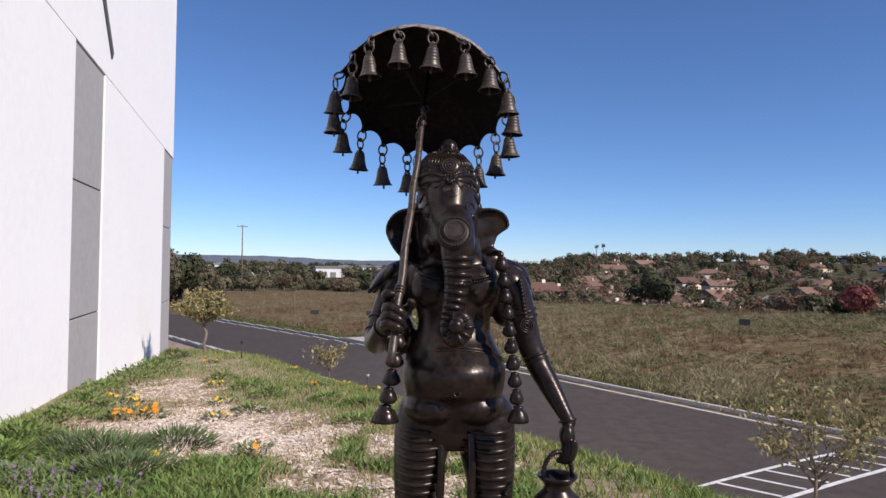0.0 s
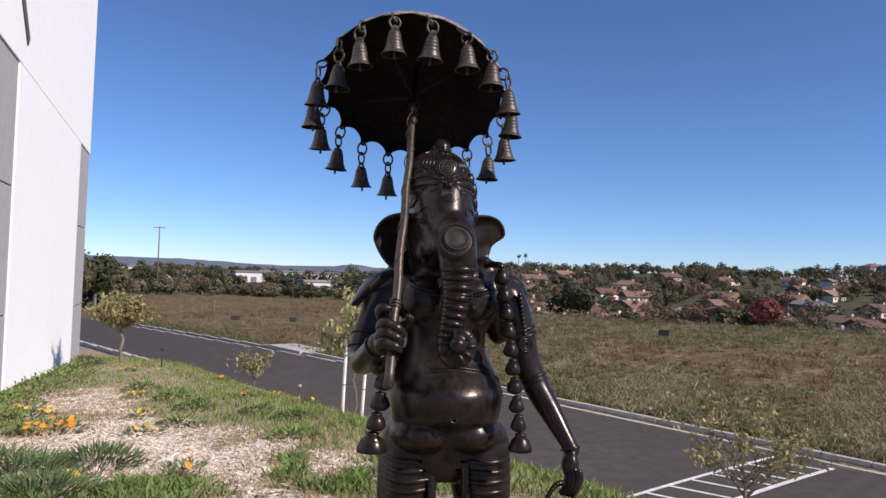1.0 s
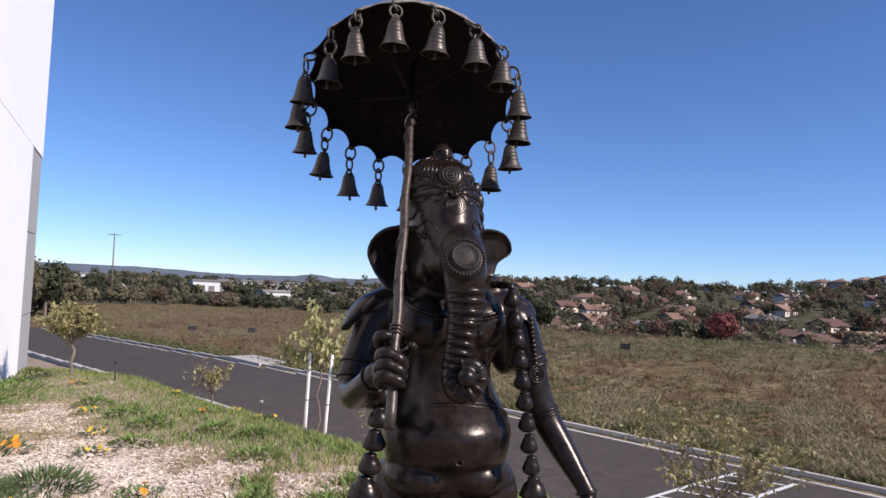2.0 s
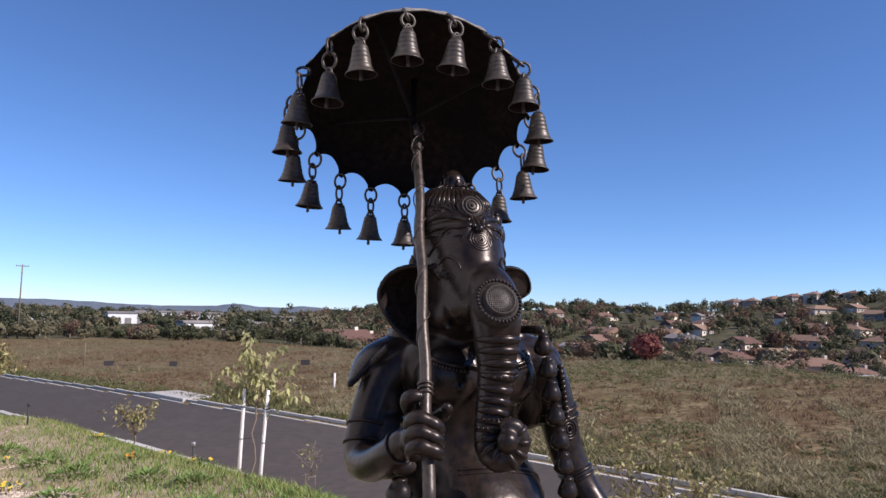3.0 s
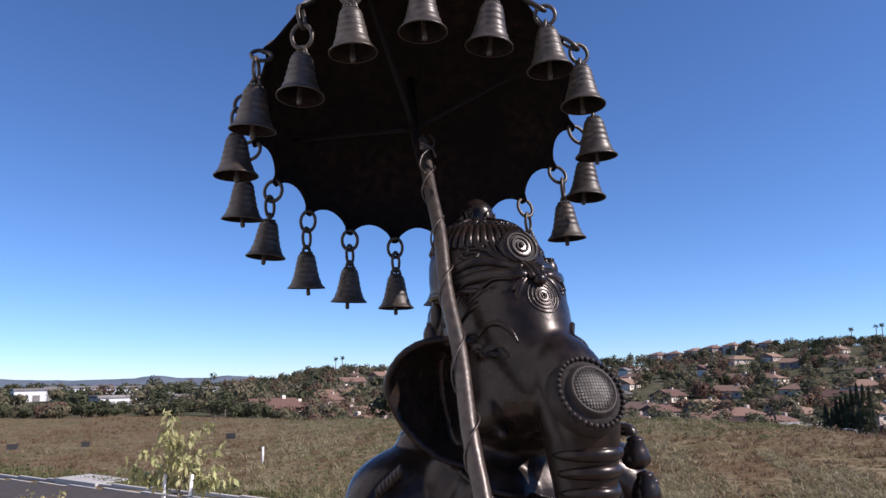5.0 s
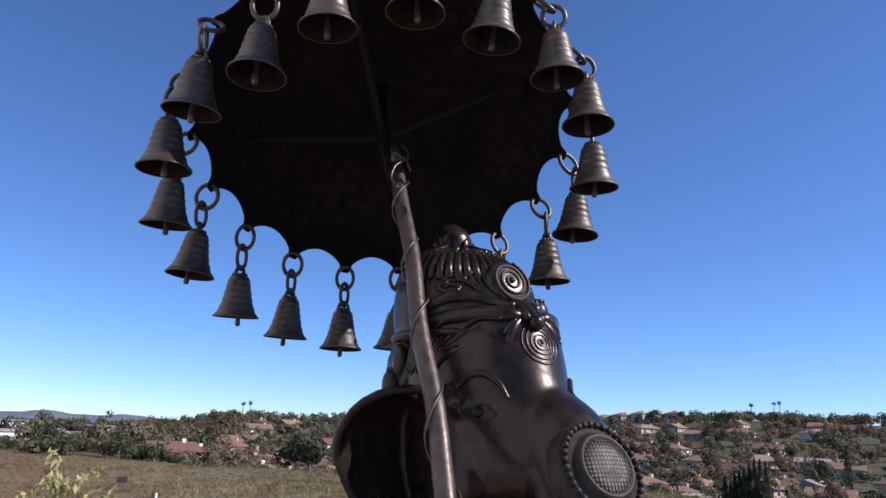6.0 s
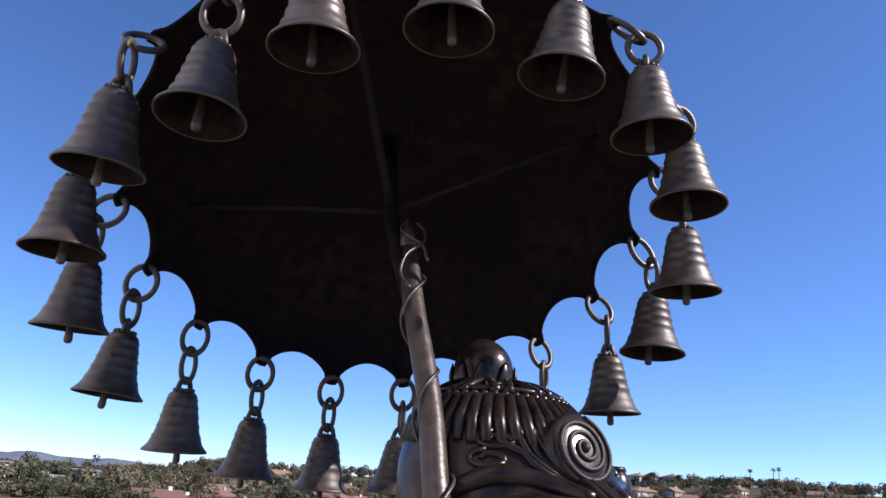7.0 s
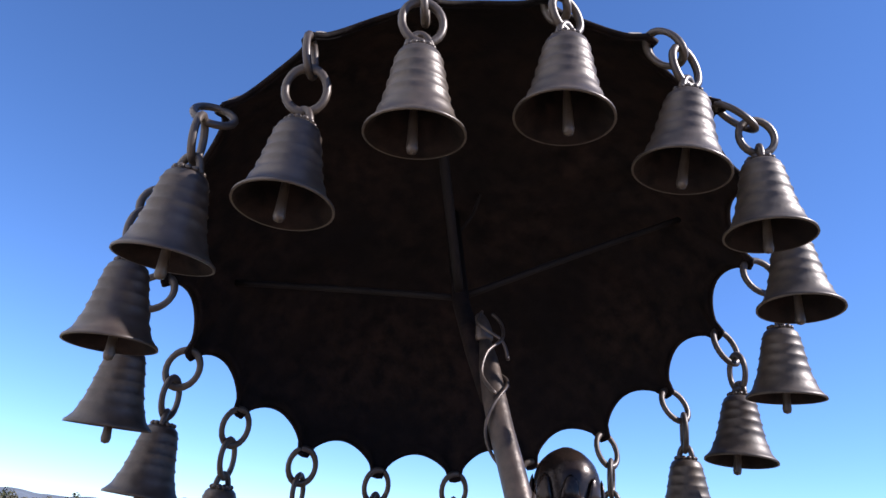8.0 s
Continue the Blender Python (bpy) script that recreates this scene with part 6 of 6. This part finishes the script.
TEMPLATES = [(house_template(15, 9.5, 2.9, 1.9, True, ROOF_TILE), "single-storey stucco house with a hipped terracotta tile roof"),
             (house_template(13, 9, 2.9, 2.2, False, ROOF_TILE), "single-storey stucco house with a gabled terracotta tile roof"),
             (house_template(12, 10, 5.5, 2.0, True, ROOF_TILE, 2), "two-storey stucco house with a terracotta tile roof"),
             (house_template(17, 9, 2.9, 1.5, False, ROOF_GREY), "long low house with a pale grey gabled roof"),
             (house_template(11, 8.5, 2.8, 1.9, False, ROOF_TILE), "small stucco house with a gabled terracotta roof")]
used = [False] * len(TEMPLATES)


def put_house(which, az, d, turn, sink=0.4):
    x, y, z = polar(az, d)
    ob, lab = TEMPLATES[which]
    m = pose(x, y, z - sink, 0, 0, turn)
    if used[which]:
        ob = copy_thing(ob, m)
    else:
        ob.matrix_world = m
        used[which] = True
        tagged(ob, lab, "house", "houses in the valley")


for which, az, d, turn in ((1, 17.0, 175, -70), (4, 9.6, 175, -65), (4, 11.4, 180, 25), (1, 7.6, 200, -75), (0, 30.0, 180, 12), (3, 31.6, 190, 20), (0, 34.8, 175, 8), (1, 39.0, 178, -68), (0, 41.2, 172, 20), (3, 36.9, 196, 28), (0, 22.0, 190, 22), (1, 20.3, 176, -80), (0, 49.4, 165, 10), (1, 54.0, 170, 20), (0, 53.4, 200, 20), (3, 47.5, 178, 5), (4, 13.2, 210, 20), (4, 15.5, 190, -75), (1, 24.6, 172, 18), (0, 27.4, 185, 25), (4, 3.8, 185, 20), (4, 5.4, 190, -70)):
    put_house(which, az, d, turn)
for row, dd in enumerate((205, 228, 252, 280, 312, 350, 400, 465)):
    for k in range(12):
        az = 7 + 55 * (k + rng.uniform(0.1, 0.9)) / 12
        put_house(int(rng.choice([0, 0, 0, 0, 1, 1, 1, 4, 4, 4, 3])), az, dd + rng.uniform(-12, 12), rng.uniform(-8, 40) - (90 if rng.uniform() < 0.5 else 0))
for az in (33.0, 34.2, 35.6, 36.9, 38.2, 39.2, 40.6, 26.0, 10.2):
    put_house(2 if az > 30 else 1, az, 575, rng.uniform(0, 35), sink=-1.0 if az > 30 else 0)


# ---- white halls on the plain ----
def hall(az, d, w, dep, h, turn):
    x, y, z = polar(az, d)
    ob = empty("hall", pose(x, y, z - 0.5, 0, 0, turn))
    bm = bmesh.new()
    box(bm, (-w / 2, -dep / 2, -2), (w / 2, dep / 2, h), bevel=0.1)
    part("wall", bm, HALL_WHITE, ob, smooth=False)
    bm = bmesh.new()
    box(bm, (-w / 2 - 0.3, -dep / 2 - 0.3, h - 0.1), (w / 2 + 0.3, dep / 2 + 0.3, h + 0.6), bevel=0.1)
    part("roof", bm, ROOF_GREY, ob, smooth=False)
    for k in range(4):
        bm = bmesh.new()
        xx = -w * 0.36 + k * w * 0.24
        box(bm, (xx - w * 0.06, -dep / 2 - 0.15, 0.5), (xx + w * 0.06, -dep / 2 + 0.1, h * 0.6))
        part("loading_door", bm, ROOF_GREY, ob, smooth=False)
    tagged(ob, "white flat-roofed industrial hall on the plain", "industrial hall", "industrial halls")


for az, d, w, dep, h, turn in ((-17.2, 330, 9, 8, 3.6, 10), (-11.4, 300, 18, 12, 4.2, 18), (-9.6, 330, 20, 14, 4.8, 16), (-7.0, 250, 11, 9, 2.8, 24), (-6.3, 300, 14, 10, 4.6, 12), (-4.4, 260, 10, 8, 3.4, 20), (-2.2, 240, 9, 7, 3.0, 25), (-1.2, 300, 12, 8, 4.2, 10), (-20.5, 400, 12, 10, 5.0, 15)):
    hall(az, d, w, dep, h, turn)

# street lamp among the houses
x, y, z = polar(44.8, 110)
sl = empty("street_lamp", pose(x, y, z, 0, 0, 140))
bm = bmesh.new()
tube(bm, spline([(0, 0, 0), (0, 0, 3.5), (0.02, 0, 5.2), (0.35, 0, 5.75), (1.3, 0, 5.85)], 24), [0.09 - 0.002 * i for i in range(24)], 8)
part("mast", bm, GALV, sl)
bm = bmesh.new()
ball(bm, (1.45, 0, 5.82), (0.32, 0.14, 0.09), seg=12, rings=8)
part("lamp_head", bm, GALV, sl)
tagged(sl, "grey curved-arm street lamp among the houses", "street lamp")

# ---- far hills ----
def hills(name, d, rows, label):
    V, F = [], []
    n = 160
    a0, a1 = rows[0][0], rows[-1][0]
    for i in range(n + 1):
        az = a0 + (a1 - a0) * i / n
        top = d * math.tan(radians(table(rows, az))) + 1.6 + d * 0.0009 * noise.noise((az * 0.9, d * 0.01, 0)) + d * 0.0004 * noise.noise((az * 3.1, d * 0.01, 5))
        for k, (dist, f) in enumerate(((d * 0.86, 0.0), (d * 0.92, 0.45), (d * 0.97, 0.85), (d, 1.0), (d * 1.05, 0.8))):
            V.append((dist * math.sin(radians(az)), dist * math.cos(radians(az)), -60 + (top + 60) * f))
    for i in range(n):
        for k in range(4):
            a = i * 5 + k
            F.append((a, a + 5, a + 6, a + 1))
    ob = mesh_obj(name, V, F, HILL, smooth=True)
    tagged(ob, label, "hills", kind="structure")


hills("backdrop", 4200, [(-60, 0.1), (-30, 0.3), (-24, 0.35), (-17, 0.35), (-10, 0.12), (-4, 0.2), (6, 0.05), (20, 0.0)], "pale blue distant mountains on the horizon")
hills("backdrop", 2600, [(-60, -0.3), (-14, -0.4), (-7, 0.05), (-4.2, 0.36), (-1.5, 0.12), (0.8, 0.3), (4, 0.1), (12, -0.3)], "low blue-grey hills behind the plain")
